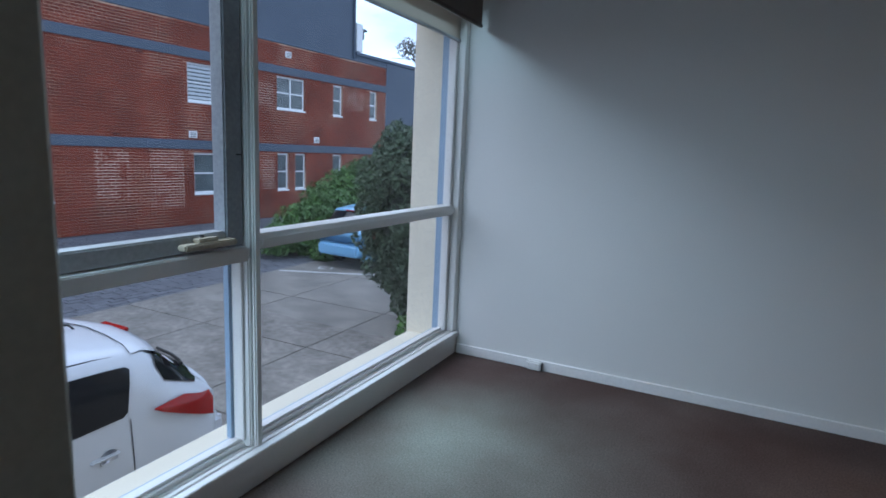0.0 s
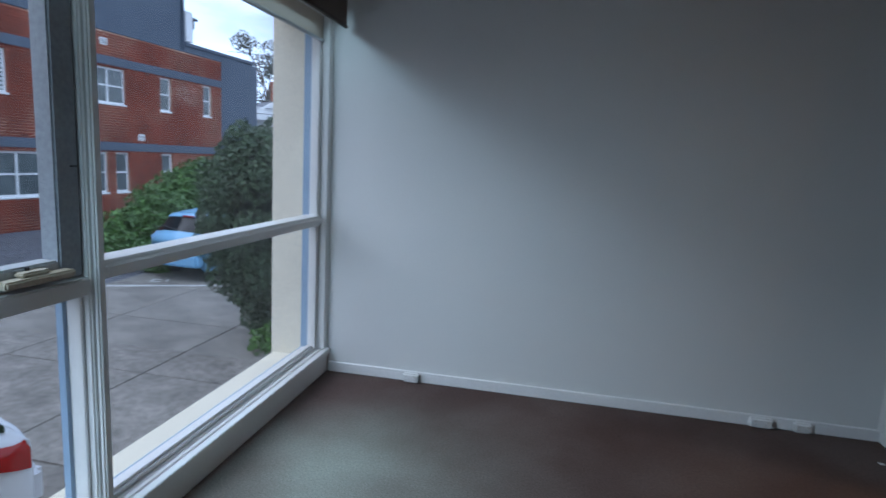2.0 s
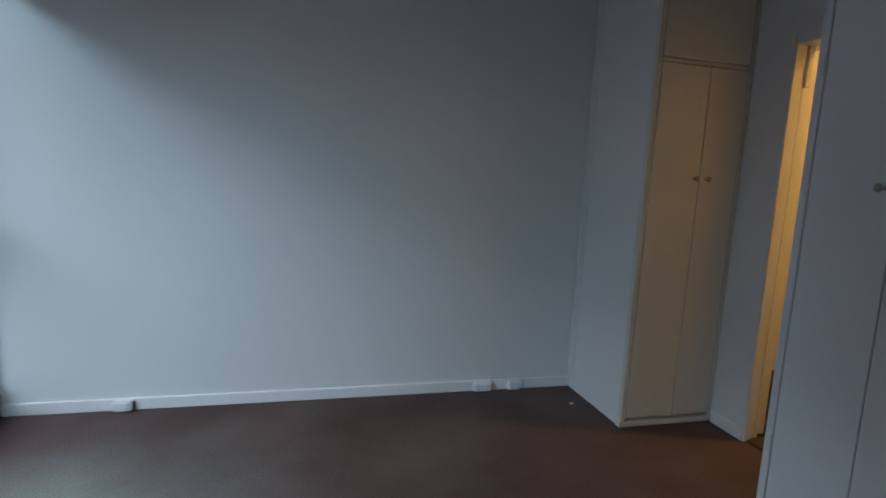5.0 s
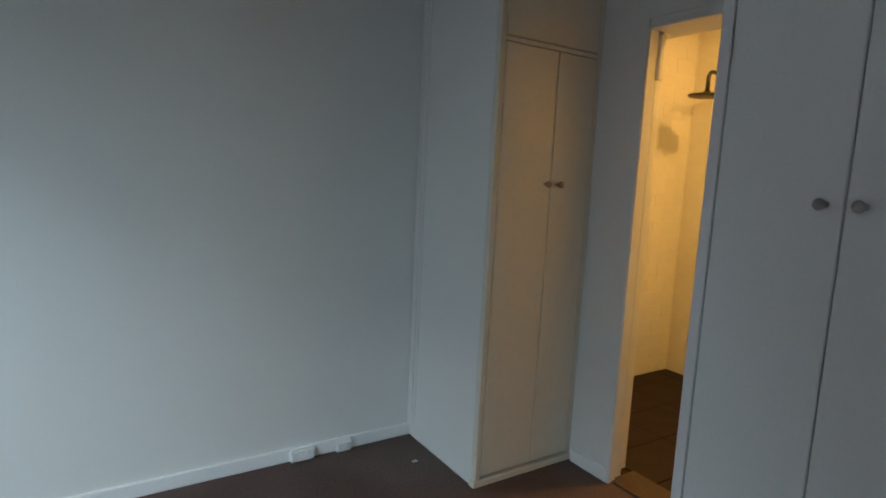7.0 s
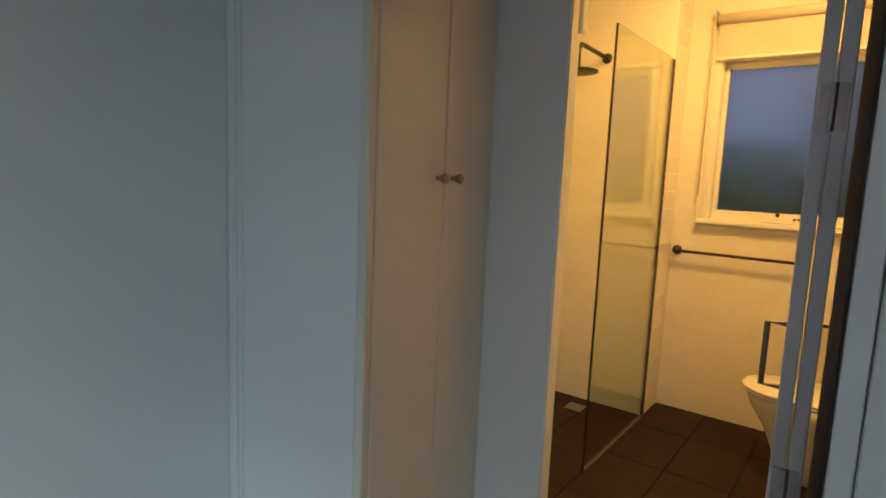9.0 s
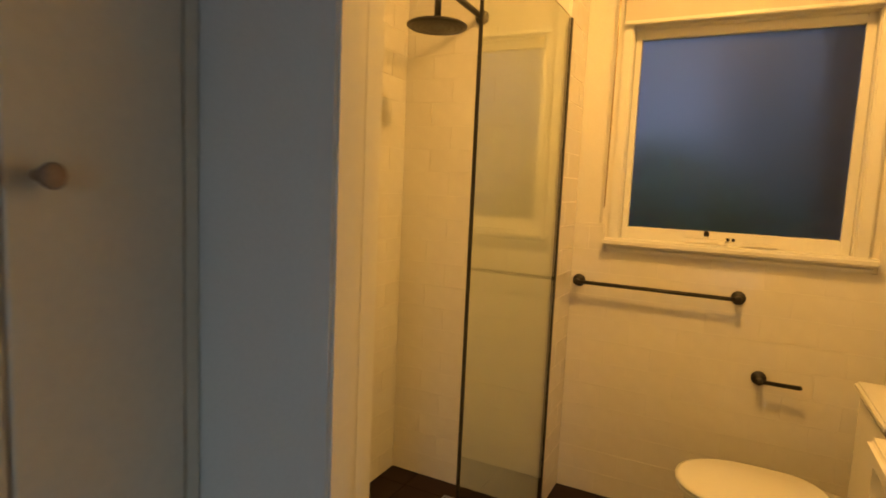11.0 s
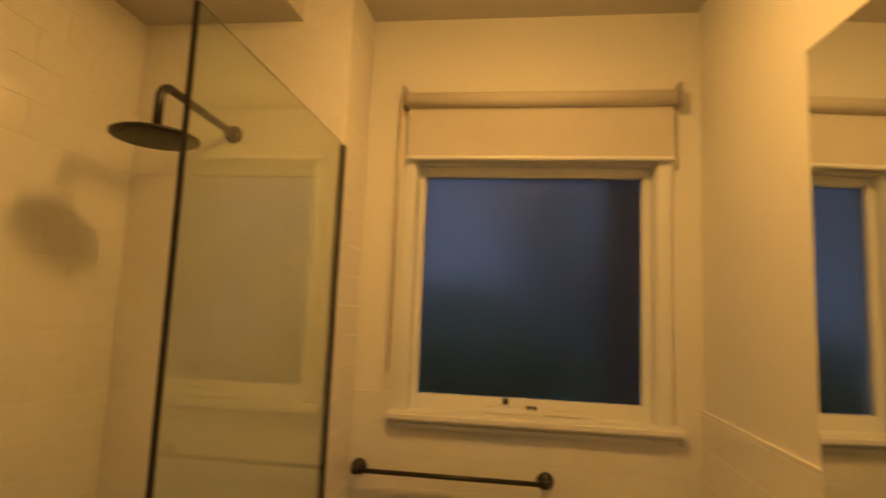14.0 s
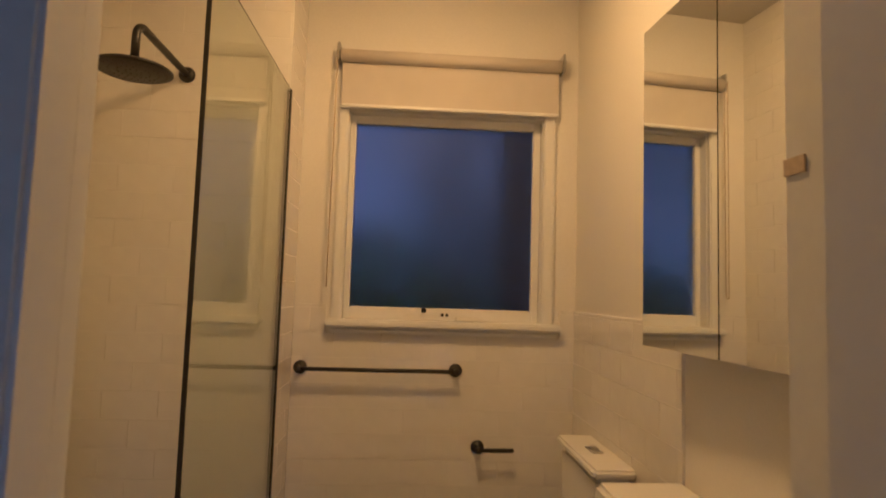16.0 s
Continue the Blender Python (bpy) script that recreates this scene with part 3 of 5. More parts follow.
winder = part("window_winder", boxes((BX + 0.030, BX + 0.052, -1.31, -1.15, 1.190, 1.213), (BX + 0.030, BX + 0.052, -1.49, -1.37, 1.192, 1.209), bev=0.004, seg=2), M_CERAMIC, bw, "white plastic window winder")
part("lever_arm", boxes((BX + 0.024, BX + 0.032, -1.238, -1.230, 1.205, 1.224)), M_CERAMIC, winder)
part("lever", boxes((BX + 0.022, BX + 0.034, -1.244, -1.224, 1.222, 1.246), bev=0.004, seg=2), M_BLACK, winder)
for y in (-1.315, -1.335):
    part("screw", cyl(bmesh.new(), (BX + 0.052, y, 1.215), (BX + 0.045, y, 1.215), 0.007, n=10), M_BLACK, winder)
frost = bpy.data.materials.new("frosted_glass")
frost.use_nodes = True
fb = frost.node_tree.nodes["Principled BSDF"]
fb.inputs["Transmission Weight"].default_value = 1.0
fb.inputs["Roughness"].default_value = 0.50
fb.inputs["IOR"].default_value = 1.3
# Blue-grey tint also holds down the daylight seen through the pane
fb.inputs["Base Color"].default_value = (0.42, 0.47, 0.57, 1)
fnz, fbp = frost.node_tree.nodes.new("ShaderNodeTexNoise"), frost.node_tree.nodes.new("ShaderNodeBump")
fnz.inputs["Scale"].default_value = 220
fbp.inputs["Strength"].default_value, fbp.inputs["Distance"].default_value = 0.25, 0.001
frost.node_tree.links.new(fnz.outputs["Fac"], fbp.inputs["Height"])
frost.node_tree.links.new(fbp.outputs["Normal"], fb.inputs["Normal"])
fp = part("frosted_pane", boxes((BX + 0.072, BX + 0.078, -1.705, -0.908, 1.238, 2.05)), frost, bw, "frosted glass with the dim yard light in its blue-grey tint")
bb = thing("bathroom_blind", "cream roller blind rolled up above the bathroom window", "blind", (BX - 0.05, -1.32, 2.085))
part("roll", cyl(bmesh.new(), (0.000, -0.475, 0.222), (0.000, 0.475, 0.222), 0.027, n=24), M_BLIND, bb, "", True)
part("drop", boxes((0.010, 0.013, -0.468, 0.468, 0.018, 0.212)), M_BLIND, bb)
part("bottom_bar", boxes((0.001, 0.022, -0.47, 0.47, 0.0, 0.016), bev=0.004, seg=2), M_TRIM, bb)
for y in (-0.485, 0.485):
    part("bracket", boxes((-0.02, 0.048, y - 0.006, y + 0.006, 0.195, 0.275), bev=0.004), M_STEEL, bb)
ch = tube([(-0.022, 0.487, 0.235), (-0.024, 0.489, -0.3), (-0.018, 0.492, -0.755), (-0.006, 0.494, -0.762), (0.003, 0.494, -0.755), (0.004, 0.490, 0.235)], 0.0022, 8, (0, 1, 0))
part("bead_chain", ch, M_HANDLE, bb)
# what lies outside the frosted window: an invented garden, its shade in dark colours
yard = structure("backdrop", boxes((7.6, 7.7, -5, 3, G, 4.2)), mat("shaded_backdrop_boards", (0.06, 0.065, 0.06), 0.9, var=0.4, col2=(0.42, 0.42, 0.50), scale=1.1, fine=4, lo=0.42, hi=0.60), "invented fence backdrop with dimness and pale blotches in its colour", "fence")
# Unseen overhead board, added to keep skylight off the yard
structure("yard_sky_block", boxes((5.95, 8.7, -5, 3, 4.2, 4.3)), mat("dark_sky_block_board", (0.06, 0.06, 0.07), 0.9), "unseen board added over the yard to block the sky", "eave")
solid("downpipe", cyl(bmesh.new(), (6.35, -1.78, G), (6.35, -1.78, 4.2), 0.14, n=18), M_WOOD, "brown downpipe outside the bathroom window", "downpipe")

# ---------- bathroom fittings ----------
scr = thing("shower_screen", "frameless clear glass shower screen with black channel", "shower screen", (SX, NY, 0))
sg = part("glass_panel", boxes((-0.862, -0.004, -0.005, 0.005, 0.004, 2.06)), M_SCREEN, scr)
sg.visible_shadow = False
part("top_edge", boxes((-0.859, -0.013, -0.0055, -0.0035, 2.0602, 2.0618)), mat("dark_glass_edge", (0.06, 0.075, 0.045), 0.3), scr, "dark green polished glass edge")
part("wall_channel", boxes((-0.012, 0.004, -0.008, 0.008, 0.0, 2.062)), M_BLACK, scr)
part("edge_trim", boxes((-0.8645, -0.8595, -0.005, 0.005, 0.0, 2.062)), M_BLACK, scr)
part("floor_channel", boxes((-0.858, -0.013, -0.008, 0.008, -0.004, 0.010)), mat("dull_grey_channel", (0.16, 0.15, 0.14), 0.5, metal=0.5), scr)

sh = thing("rain_shower", "matt black round rain shower on a bent wall arm", "shower", (SX, -0.305, 2.10))
part("flange", lathe([(0.030, 0), (0.030, 0.008), (0.024, 0.014), (0.012, 0.02)], 24), M_BLACK, sh, "", True).matrix_basis = pose(0.0, 0, 0, 0, -90, 0)
arm = [(0, 0, 0), (-0.355, 0, 0.012)] + [(-0.355 - 0.045 * math.sin(a), 0, -0.033 + 0.045 * math.cos(a)) for a in [math.pi / 2 * k / 8 for k in range(1, 9)]] + [(-0.40, 0, -0.115)]
part("arm", tube(arm, 0.0125, 14, (0, 1, 0)), M_BLACK, sh, "", True)
part("rose", lathe([(0.018, 0.028), (0.02, 0.012), (0.104, 0.004), (0.111, 0.0), (0.111, -0.006), (0.104, -0.010), (0.02, -0.010)], 48, (-0.40, 0, -0.135)), M_BLACK, sh, "", True)
nz = bmesh.new()
for ring, count in ((0.022, 8), (0.046, 16), (0.070, 24), (0.092, 32)):
    for k in range(count):
        a = 2 * math.pi * k / count
        cyl(nz, (-0.40 + ring * math.cos(a), ring * math.sin(a), -0.1445), (-0.40 + ring * math.cos(a), ring * math.sin(a), -0.1475), 0.0030, 0.0016, 6)
part("nozzles", nz, mat("grey_rubber_nozzle", (0.09, 0.08, 0.075), 0.6), sh, "small grey rubber nozzles")
mx = thing("shower_mixer", "matt black round shower mixer with a lever", "tap", (4.445, LY, 1.02))
part("plate", lathe([(0.046, 0), (0.046, 0.006), (0.041, 0.011), (0.024, 0.012), (0.024, 0.045), (0.020, 0.05)], 32), M_BLACK, mx, "", True).matrix_basis = pose(0, 0.002, 0, 90, 0, 0)
part("lever", boxes((-0.006, 0.006, -0.048, -0.036, -0.105, -0.01), bev=0.004, seg=2), M_BLACK, mx)


def rail_end(parent, y):
    p = part("wall_rose", lathe([(0.028, 0), (0.028, 0.007), (0.020, 0.012), (0.012, 0.014), (0.012, 0.055), (0.014, 0.062), (0.010, 0.066)], 24), M_BLACK, parent, "", True)
    p.matrix_basis = pose(0, y, 0, 0, -90, 0)


TW = BX - 0.008
tr = thing("towel_rail", "slim matt black towel rail on the tiled wall", "towel rail", (TW, -1.052, 0.988))
rail_end(tr, 0.322), rail_end(tr, -0.322)
part("bar", tube([(-0.055, 0.322, 0), (-0.055, -0.322, 0)], 0.0085, 12), M_BLACK, tr, "", True)
th = thing("toilet_roll_holder", "matt black toilet roll holder on the tiled wall", "holder", (TW, -1.475, 0.675))
rail_end(th, 0)
part("arm", tube([(-0.055, 0, 0), (-0.055, -0.135, 0), (-0.058, -0.140, 0.004)], 0.0085, 12), M_BLACK, th, "", True)
gr = thing("floor_waste", "square steel floor waste in the shower", "drain", (5.30, -0.335, 0.0))
part("frame", boxes((-0.05, 0.05, -0.05, -0.043, 0, 0.004), (-0.05, 0.05, 0.043, 0.05, 0, 0.004), (-0.05, -0.043, -0.043, 0.043, 0, 0.004), (0.043, 0.05, -0.043, 0.043, 0, 0.004)), M_STEEL, gr)
for k in range(5):
    part("slot_bar", boxes((-0.043, 0.043, -0.036 + 0.016 * k, -0.028 + 0.016 * k, 0.0, 0.003)), M_STEEL, gr)

# toilet: back against the right wall, bowl pointing to the shower
wc = thing("toilet", "white ceramic close-coupled toilet with closed seat lid", "toilet", (5.27, RY, 0))
bm = bmesh.new()
rings = []
for z, l0, l1, hw in ((0.0, 0.05, 0.50, 0.10), (0.10, 0.05, 0.50, 0.105), (0.22, 0.04, 0.55, 0.13), (0.33, 0.03, 0.62, 0.172), (0.392, 0.03, 0.64, 0.182)):
    ring = []
    for k in range(28):
        a = 2 * math.pi * k / 28
        cy = (l0 + l1) / 2
        yy = cy + (l1 - l0) / 2 * (abs(math.sin(a)) ** (1.0 if math.sin(a) > 0 else 0.45)) * (1 if math.sin(a) > 0 else -1)
        ring.append(bm.verts.new((hw * (abs(math.cos(a)) ** 0.85) * (1 if math.cos(a) > 0 else -1), yy, z)))
    rings.append(ring)
for a, b in zip(rings, rings[1:]):
    for k in range(28):
        bm.faces.new((a[k], a[(k + 1) % 28], b[(k + 1) % 28], b[k]))
bm.faces.new(rings[-1])
bm.faces.new(rings[0][::-1])
part("bowl", bm, M_CERAMIC, wc, "", True)


def lid_mesh(z0, z1, grow):
    bm = bmesh.new()
    prev = None
    for z, s in ((z0, 0.97), (z0 + 0.004, 1.0), (z1 - 0.006, 1.0), (z1, 0.94)):
        ring = []
        for k in range(32):
            a = 2 * math.pi * k / 32
            sn, cs = math.sin(a), math.cos(a)
            yy = 0.42 + (0.235 + grow) * s * (sn if sn > 0 else -abs(sn) ** 0.5)
            ring.append(bm.verts.new(((0.186 + grow) * s * (abs(cs) ** 0.85) * (1 if cs > 0 else -1), yy, z)))
        if prev:
            for k in range(32):
                bm.faces.new((prev[k], prev[(k + 1) % 32], ring[(k + 1) % 32], ring[k]))
        else:
            bm.faces.new(ring[::-1])
        prev = ring
    bm.faces.new(prev)
    return bm


part("seat", lid_mesh(0.394, 0.408, 0.0), M_CERAMIC, wc, "white seat ring", True)
part("lid", lid_mesh(0.410, 0.428, 0.004), M_CERAMIC, wc, "closed white lid", True)
cis = part("cistern", boxes((-0.205, 0.205, 0.0, 0.125, 0.36, 0.760), bev=0.018, seg=3), M_CERAMIC, wc)
cl = part("cistern_lid", boxes((-0.222, 0.222, -0.0, 0.140, 0.762, 0.790), bev=0.009, seg=3), M_CERAMIC, wc)
part("flush_button", boxes((-0.035, 0.045, 0.045, 0.085, 0.790, 0.795), bev=0.002), M_STEEL, cl, "chrome dual flush button")

# vanity and mirrored cabinet on the right wall
va = thing("vanity", "white vanity unit with a flat basin top", "vanity", (4.47, RY, 0))
part("body", boxes((-0.29, 0.29, 0.0, 0.215, 0.0, 0.80), bev=0.004), M_TRIM, va)
part("basin_top", boxes((-0.30, 0.30, 0.0, 0.232, 0.80, 0.85), bev=0.012, seg=3), M_CERAMIC, va)
mc = thing("mirror_cabinet", "wall-hung mirrored bathroom cabinet with two doors", "mirror cabinet", (4.38, RY, 1.20))
MD = 0.11
part("body", boxes((-0.39, 0.38, 0.0, 0.036, 0.0, 0.82)), M_TRIM, mc)
AJAR = pose(0.385, MD, 0, 0, 0, 3.7) @ pose(-0.385, -MD, 0)
part("mirror_door", boxes((0.061, 0.385, MD - 0.018, MD, -0.005, 0.825)), M_MIRROR, mc, "mirror door").matrix_basis = AJAR
part("mirror_door", boxes((-0.39, 0.057, MD - 0.018, MD, -0.005, 0.825)), M_MIRROR, mc, "mirror door").matrix_basis = AJAR
cg = thing("ceiling_light", "round white oyster ceiling light, switched on", "ceiling light", (4.76, -1.21, CEIL))
part("base", lathe([(0.17, 0.0), (0.17, -0.02), (0.15, -0.03)], 40), M_TRIM, cg, "", True)
part("diffuser", lathe([(0.155, -0.03), (0.15, -0.045), (0.11, -0.06), (0.02, -0.066)], 40), glow_mat("lit_diffuser", (1.0, 0.58, 0.18), 26.0), cg, "glowing warm diffuser", True)

# ---------- outlets on the skirting ----------
for x, w in ((0.575, 0.050), (2.58, 0.062), (2.79, 0.045)):
    o = thing("power_outlet", "white surface-mounted power outlet box on the skirting", "outlet", (x, -0.016, 0.006), group="skirting outlets")
    bx = part("box", boxes((-w, w, -0.034, 0.0, 0.0, 0.056), bev=0.009, seg=3), M_SKIRT, o)
    for dx in (-w * 0.5, w * 0.5):
        part("rocker", boxes((dx - 0.006, dx + 0.006, -0.038, -0.033, 0.034, 0.047), bev=0.0015), M_CERAMIC, bx)
        for k in (-1, 1):
            part("slot", boxes((dx + 0.005 * k - 0.001, dx + 0.005 * k + 0.001, -0.0346, -0.0338, 0.012, 0.022)), M_STEEL, bx)
    part("cable_end", boxes((w, w + 0.006, -0.030, -0.004, 0.0, 0.050), bev=0.002), M_BLACK, o, "dark grey end cap") if x < 1 else None

scrap = solid("paper_scrap", boxes((-0.014, 0.012, -0.008, 0.009, 0, 0.004), bev=0.001), M_CERAMIC, "tiny white paper scrap on the carpet", "litter")
scrap.location = (3.06, -0.285, 0.001)

# ---------- outside: ground ----------
structure("ground", boxes((-400, 400, -400, 400, G - 0.3, G - 0.02)), M_LANE, "dark asphalt ground around the buildings", "ground")
yard_slab = structure("pavement", boxes((-7.2, -0.33, -12, 16, G - 0.2, G - 0.012)), mat("dark_joint_filler", (0.05, 0.045, 0.04), 0.9), "weathered concrete parking yard with expansion joints", "parking yard")
lane = structure("road", boxes((-14.4, -7.2, -40, 60, G - 0.2, G - 0.008)), M_LANE, "dark bluestone lane in front of the brick building", "lane")
solid("parking_line", boxes((-0.80, 1.6, -0.04, 0.04, 0, 0.004)), M_LINE, "worn white painted parking line", "line").matrix_world = pose(-6.39, 6.36, G, 0, 0, 25)
solid("bay_number", boxes((-0.16, -0.12, -0.12, 0.12, 0, 0.004), (-0.12, 0.02, -0.12, -0.08, 0, 0.004), (-0.12, 0.02, 0.08, 0.12, 0, 0.004), (0.12, 0.16, -0.12, 0.12, 0, 0.004)), M_LINE, "worn white painted bay marking", "marking").matrix_world = pose(-6.50, 6.85, G, 0, 0, 25)

sv, sf = [], []
rs = random.Random(12)
for i in range(46):
    x0 = -14.3 + i * 0.155
    y0 = -4.0 + rs.uniform(0, 0.3)
    while y0 < 15:
        ln = rs.uniform(0.22, 0.36)
        o, h = len(sv), rs.uniform(0.003, 0.014)
        a, b, c, d = x0, x0 + 0.143, y0, y0 + ln - 0.013
        sv += [(a, c, -0.01), (b, c, -0.01), (b, d, -0.01), (a, d, -0.01), (a + .008, c + .008, h), (b - .008, c + .008, h + rs.uniform(-.002, .002)), (b - .008, d - .008, h), (a + .008, d - .008, h)]
        sf += [(o + 4, o + 5, o + 6, o + 7)] + [(o + q, o + (q + 1) % 4, o + 4 + (q + 1) % 4, o + 4 + q) for q in range(4)]
        y0 += ln
me = bpy.data.meshes.new("paving_setts")
me.from_pydata(sv, [], sf)
me.materials.append(mat("bluestone_sett", (0.105, 0.108, 0.12), 0.8, var=0.2, scale=2.5, fine=25, bump=0.5, depth=0.005, rand=0.35))
ob = new("paving_setts", me)
ob.location = (0, 0, G - 0.008)
ob.parent = lane
tagged(ob, kind="stuff")

# ---------- brick building across the lane ----------
BP, BA = Vector((-14.487, 5.638, G)), -5.0
bld = thing("brick_building", "two-storey red brick building with blue-grey bands", "building", (*BP, ), BA, kind="")
# local: y along the facade, z up from the ground, x towards the lane; storeys 2.85 m
HZ = 6.42
S0, S1, S2 = -22.0, 14.15, 16.75
WINS = [  # s0, s1, z0, z1, kind
    (-2.75, -0.13, 0.97, 2.36, "blind"), (4.07, 6.03, 1.02, 2.36, "pair"), (7.60, 8.17, 1.03, 2.42, "single"), (8.50, 9.08, 1.03, 2.42, "single"), (10.62, 11.2, 1.05, 2.42, "single"),
    (3.92, 4.90, 3.98, 5.20, "louvre"), (7.58, 9.02, 4.05, 5.25, "cross"), (10.62, 11.2, 4.02, 5.27, "single"), (13.0, 13.52, 4.03, 5.28, "single"),
    (-6.6, -5.2, 4.0, 5.2, "cross"), (-9.5, -8.1, 0.97, 2.36, "cross")]
BANDS = [(2.47, 2.76), (5.32, 5.61)]


def grid_wall(bm, x0, x1, s0, s1, z0, z1, holes):
    ss = sorted({s0, s1, *[h[0] for h in holes], *[h[1] for h in holes]})
    zs = sorted({z0, z1, *[h[2] for h in holes], *[h[3] for h in holes]})
    for a, b in zip(ss, ss[1:]):
        for c, d in zip(zs, zs[1:]):
            if not any(h[0] <= (a + b) / 2 <= h[1] and h[2] <= (c + d) / 2 <= h[3] for h in holes):
                box(bm, x0, x1, a, b, c, d)


bm = bmesh.new()
grid_wall(bm, -0.3, 0.0, S0, S1, 0, HZ, WINS)
bwall = part("wall", bm, M_MORTAR, bld, "red brick wall with pale mortar patches")
for s0, s1, z0, z1 in ((0.95, 1.95, 1.0, 2.40), (2.55, 3.7, 0.6, 2.40), (-3.4, -0.2, 4.05, 4.6), (-3.0, -1.6, 5.7, 6.1), (6.9, 7.5, 1.1, 2.2), (6.5, 7.4, 4.1, 4.9), (11.5, 12.6, 4.3, 5.1), (-5.2, -3.4, 1.2, 2.1)):
    part("repointed_patch", boxes((0.0, 0.0025, s0, s1, z0, z1)), M_POINTING, bwall, "pale repointed mortar")
part("rear_block", boxes((-12, -0.3, S0, S1, 0, HZ - 0.2)), M_BAND, bld)
part("end_wall", boxes((-8, 0.02, S1, S2, 0, 6.62)), M_BAND, bld, "blue-grey rendered end wall")
ups = part("upper_storey", boxes((-9, -0.05, S0, 12.0, HZ, 9.6)), M_BAND, bld, "blue-grey rendered upper storey")
part("coping", boxes((-0.3, 0.035, S0, S1, HZ - 0.02, HZ + 0.06), (-0.3, 0.05, 12.0, 16.6, 6.66, 6.80), bev=0.01), M_BAND, bld)
part("parapet", boxes((-2.0, 0.0, 12.0, 15.3, HZ + 0.06, 6.66)), M_BAND, bld)
for z0, z1 in BANDS:
    part("band", boxes((0.0, 0.028, S0, S1, z0, z1), bev=0.006), M_BAND, bld, "painted blue-grey string course")
part("downpipe", cyl(bmesh.new(), (0.0, 11.9, HZ), (0.0, 11.9, 8.9), 0.05, n=12), M_BAND, ups)
part("white_flue_panel", boxes((-0.6, 0.0, 12.05, 12.45, 6.85, 8.0), bev=0.01), M_SASH, bld, "white metal flue panel")
part("flue", cyl(bmesh.new(), (-0.3, 12.75, 7.45), (-0.3, 12.75, 7.8), 0.10, n=14), M_ROOF, bld)
part("flue_cap", lathe([(0.24, 0.0), (0.22, 0.05), (0.03, 0.12)], 18, (-0.3, 12.75, 7.8)), M_ROOF, bld)
uw = part("upper_window", boxes((-0.03, 0.03, 4.9, 6.6, 7.15, 8.5), bev=0.01), M_SASH, ups)
part("pane", boxes((0.03, 0.036, 4.98, 6.52, 7.23, 8.42)), M_BLINDSLAT, uw)
for s0, s1, z0, z1, kind in WINS:
    w = part("window", boxes((-0.14, -0.075, s0, s0 + 0.07, z0, z1), (-0.14, -0.075, s1 - 0.07, s1, z0, z1), (-0.14, -0.075, s0 + 0.07, s1 - 0.07, z1 - 0.07, z1), (-0.14, -0.075, s0 + 0.07, s1 - 0.07, z0, z0 + 0.07), bev=0.008), M_SASH, bld, "white timber window")
    part("sill", boxes((-0.10, 0.03, s0 - 0.02, s1 + 0.02, z0 - 0.05, z0 + 0.01), bev=0.01), M_SASH, w)
    zm = (z0 + z1) / 2
    part("meeting_rail", boxes((-0.13, -0.06, s0 + 0.07, s1 - 0.07, zm - 0.025, zm + 0.025)), M_SASH, w)
    for a, b in ((z0 + 0.07, zm - 0.025), (zm + 0.025, z1 - 0.07)):
        part("pane", boxes((-0.105, -0.095, s0 + 0.07, s1 - 0.07, a, b)), M_DARKPANE, w)
    if kind in ("cross", "pair"):
        sm = (s0 + s1) / 2
        part("glazing_bar", boxes((-0.128, -0.055, sm - 0.03, sm + 0.03, z0 + 0.07, z1 - 0.07)), M_SASH, w)
    if kind in ("blind", "louvre"):
        step = 0.05 if kind == "blind" else 0.12
        zz = z0 + 0.10
        while zz < z1 - 0.10:
            if abs(zz - zm) > 0.05:
                sl = part("slat", boxes((-0.092, -0.076, s0 + 0.075, s1 - 0.075, zz, zz + step * 0.62)), M_BLINDSLAT, w)
            zz += step
for s, z in ((2.4, 5.25), (6.55, 5.24), (10.0, 5.25), (12.1, 5.68), (5.3, 2.82), (1.6, 2.84), (11.6, 2.83), (9.9, 3.42)):
    part("air_brick", boxes((0.0, 0.014, s - 0.11, s + 0.11, z - 0.04, z + 0.04), bev=0.004), M_AIRBRICK, bld, "dark terracotta air brick")
for s, z in ((8.15, 6.06), (9.66, 2.98), (4.06, 2.94)):
    v = part("air_vent", boxes((0.0, 0.02, s - 0.15, s + 0.15, z - 0.11, z + 0.11), bev=0.006), M_SASH, bld)
    for k in range(3):
        part("slot", boxes((0.02, 0.024, s - 0.11, s + 0.11, z - 0.075 + 0.055 * k, z - 0.050 + 0.055 * k)), M_DARKPANE, v)

# ---------- far house, gum tree, cables ----------
fh = thing("house", "white weatherboard house with a gable, slate roof and red chimneys", "house", (-19.33, 37.72, G), 26.6)
part("wall", boxes((-2.6, 7.0, 0.35, 6.0, 0, 5.95)), M_SASH, fh)
bm = bmesh.new()
vs = [bm.verts.new(p) for p in ((-1.5, 0.0, 5.9), (1.5, 0.0, 5.9), (0, 0.0, 6.82), (-1.5, 3.2, 5.9), (1.5, 3.2, 5.9), (0, 3.2, 6.82))]
for q in ((0, 1, 2), (3, 5, 4), (0, 2, 5, 3), (1, 4, 5, 2), (0, 3, 4, 1)):
    bm.faces.new([vs[i] for i in q])
part("gable", bm, M_SASH, fh, "white painted gable")
for sd in (-1, 1):
    part("bargeboard", tube([(sd * 1.75, -0.10, 5.74), (0, -0.10, 6.86)], 0.09, 6), M_SASH, fh)
part("finial", boxes((-0.05, 0.05, -0.14, -0.04, 6.78, 7.15), bev=0.01), M_SASH, fh)
bm = bmesh.new()
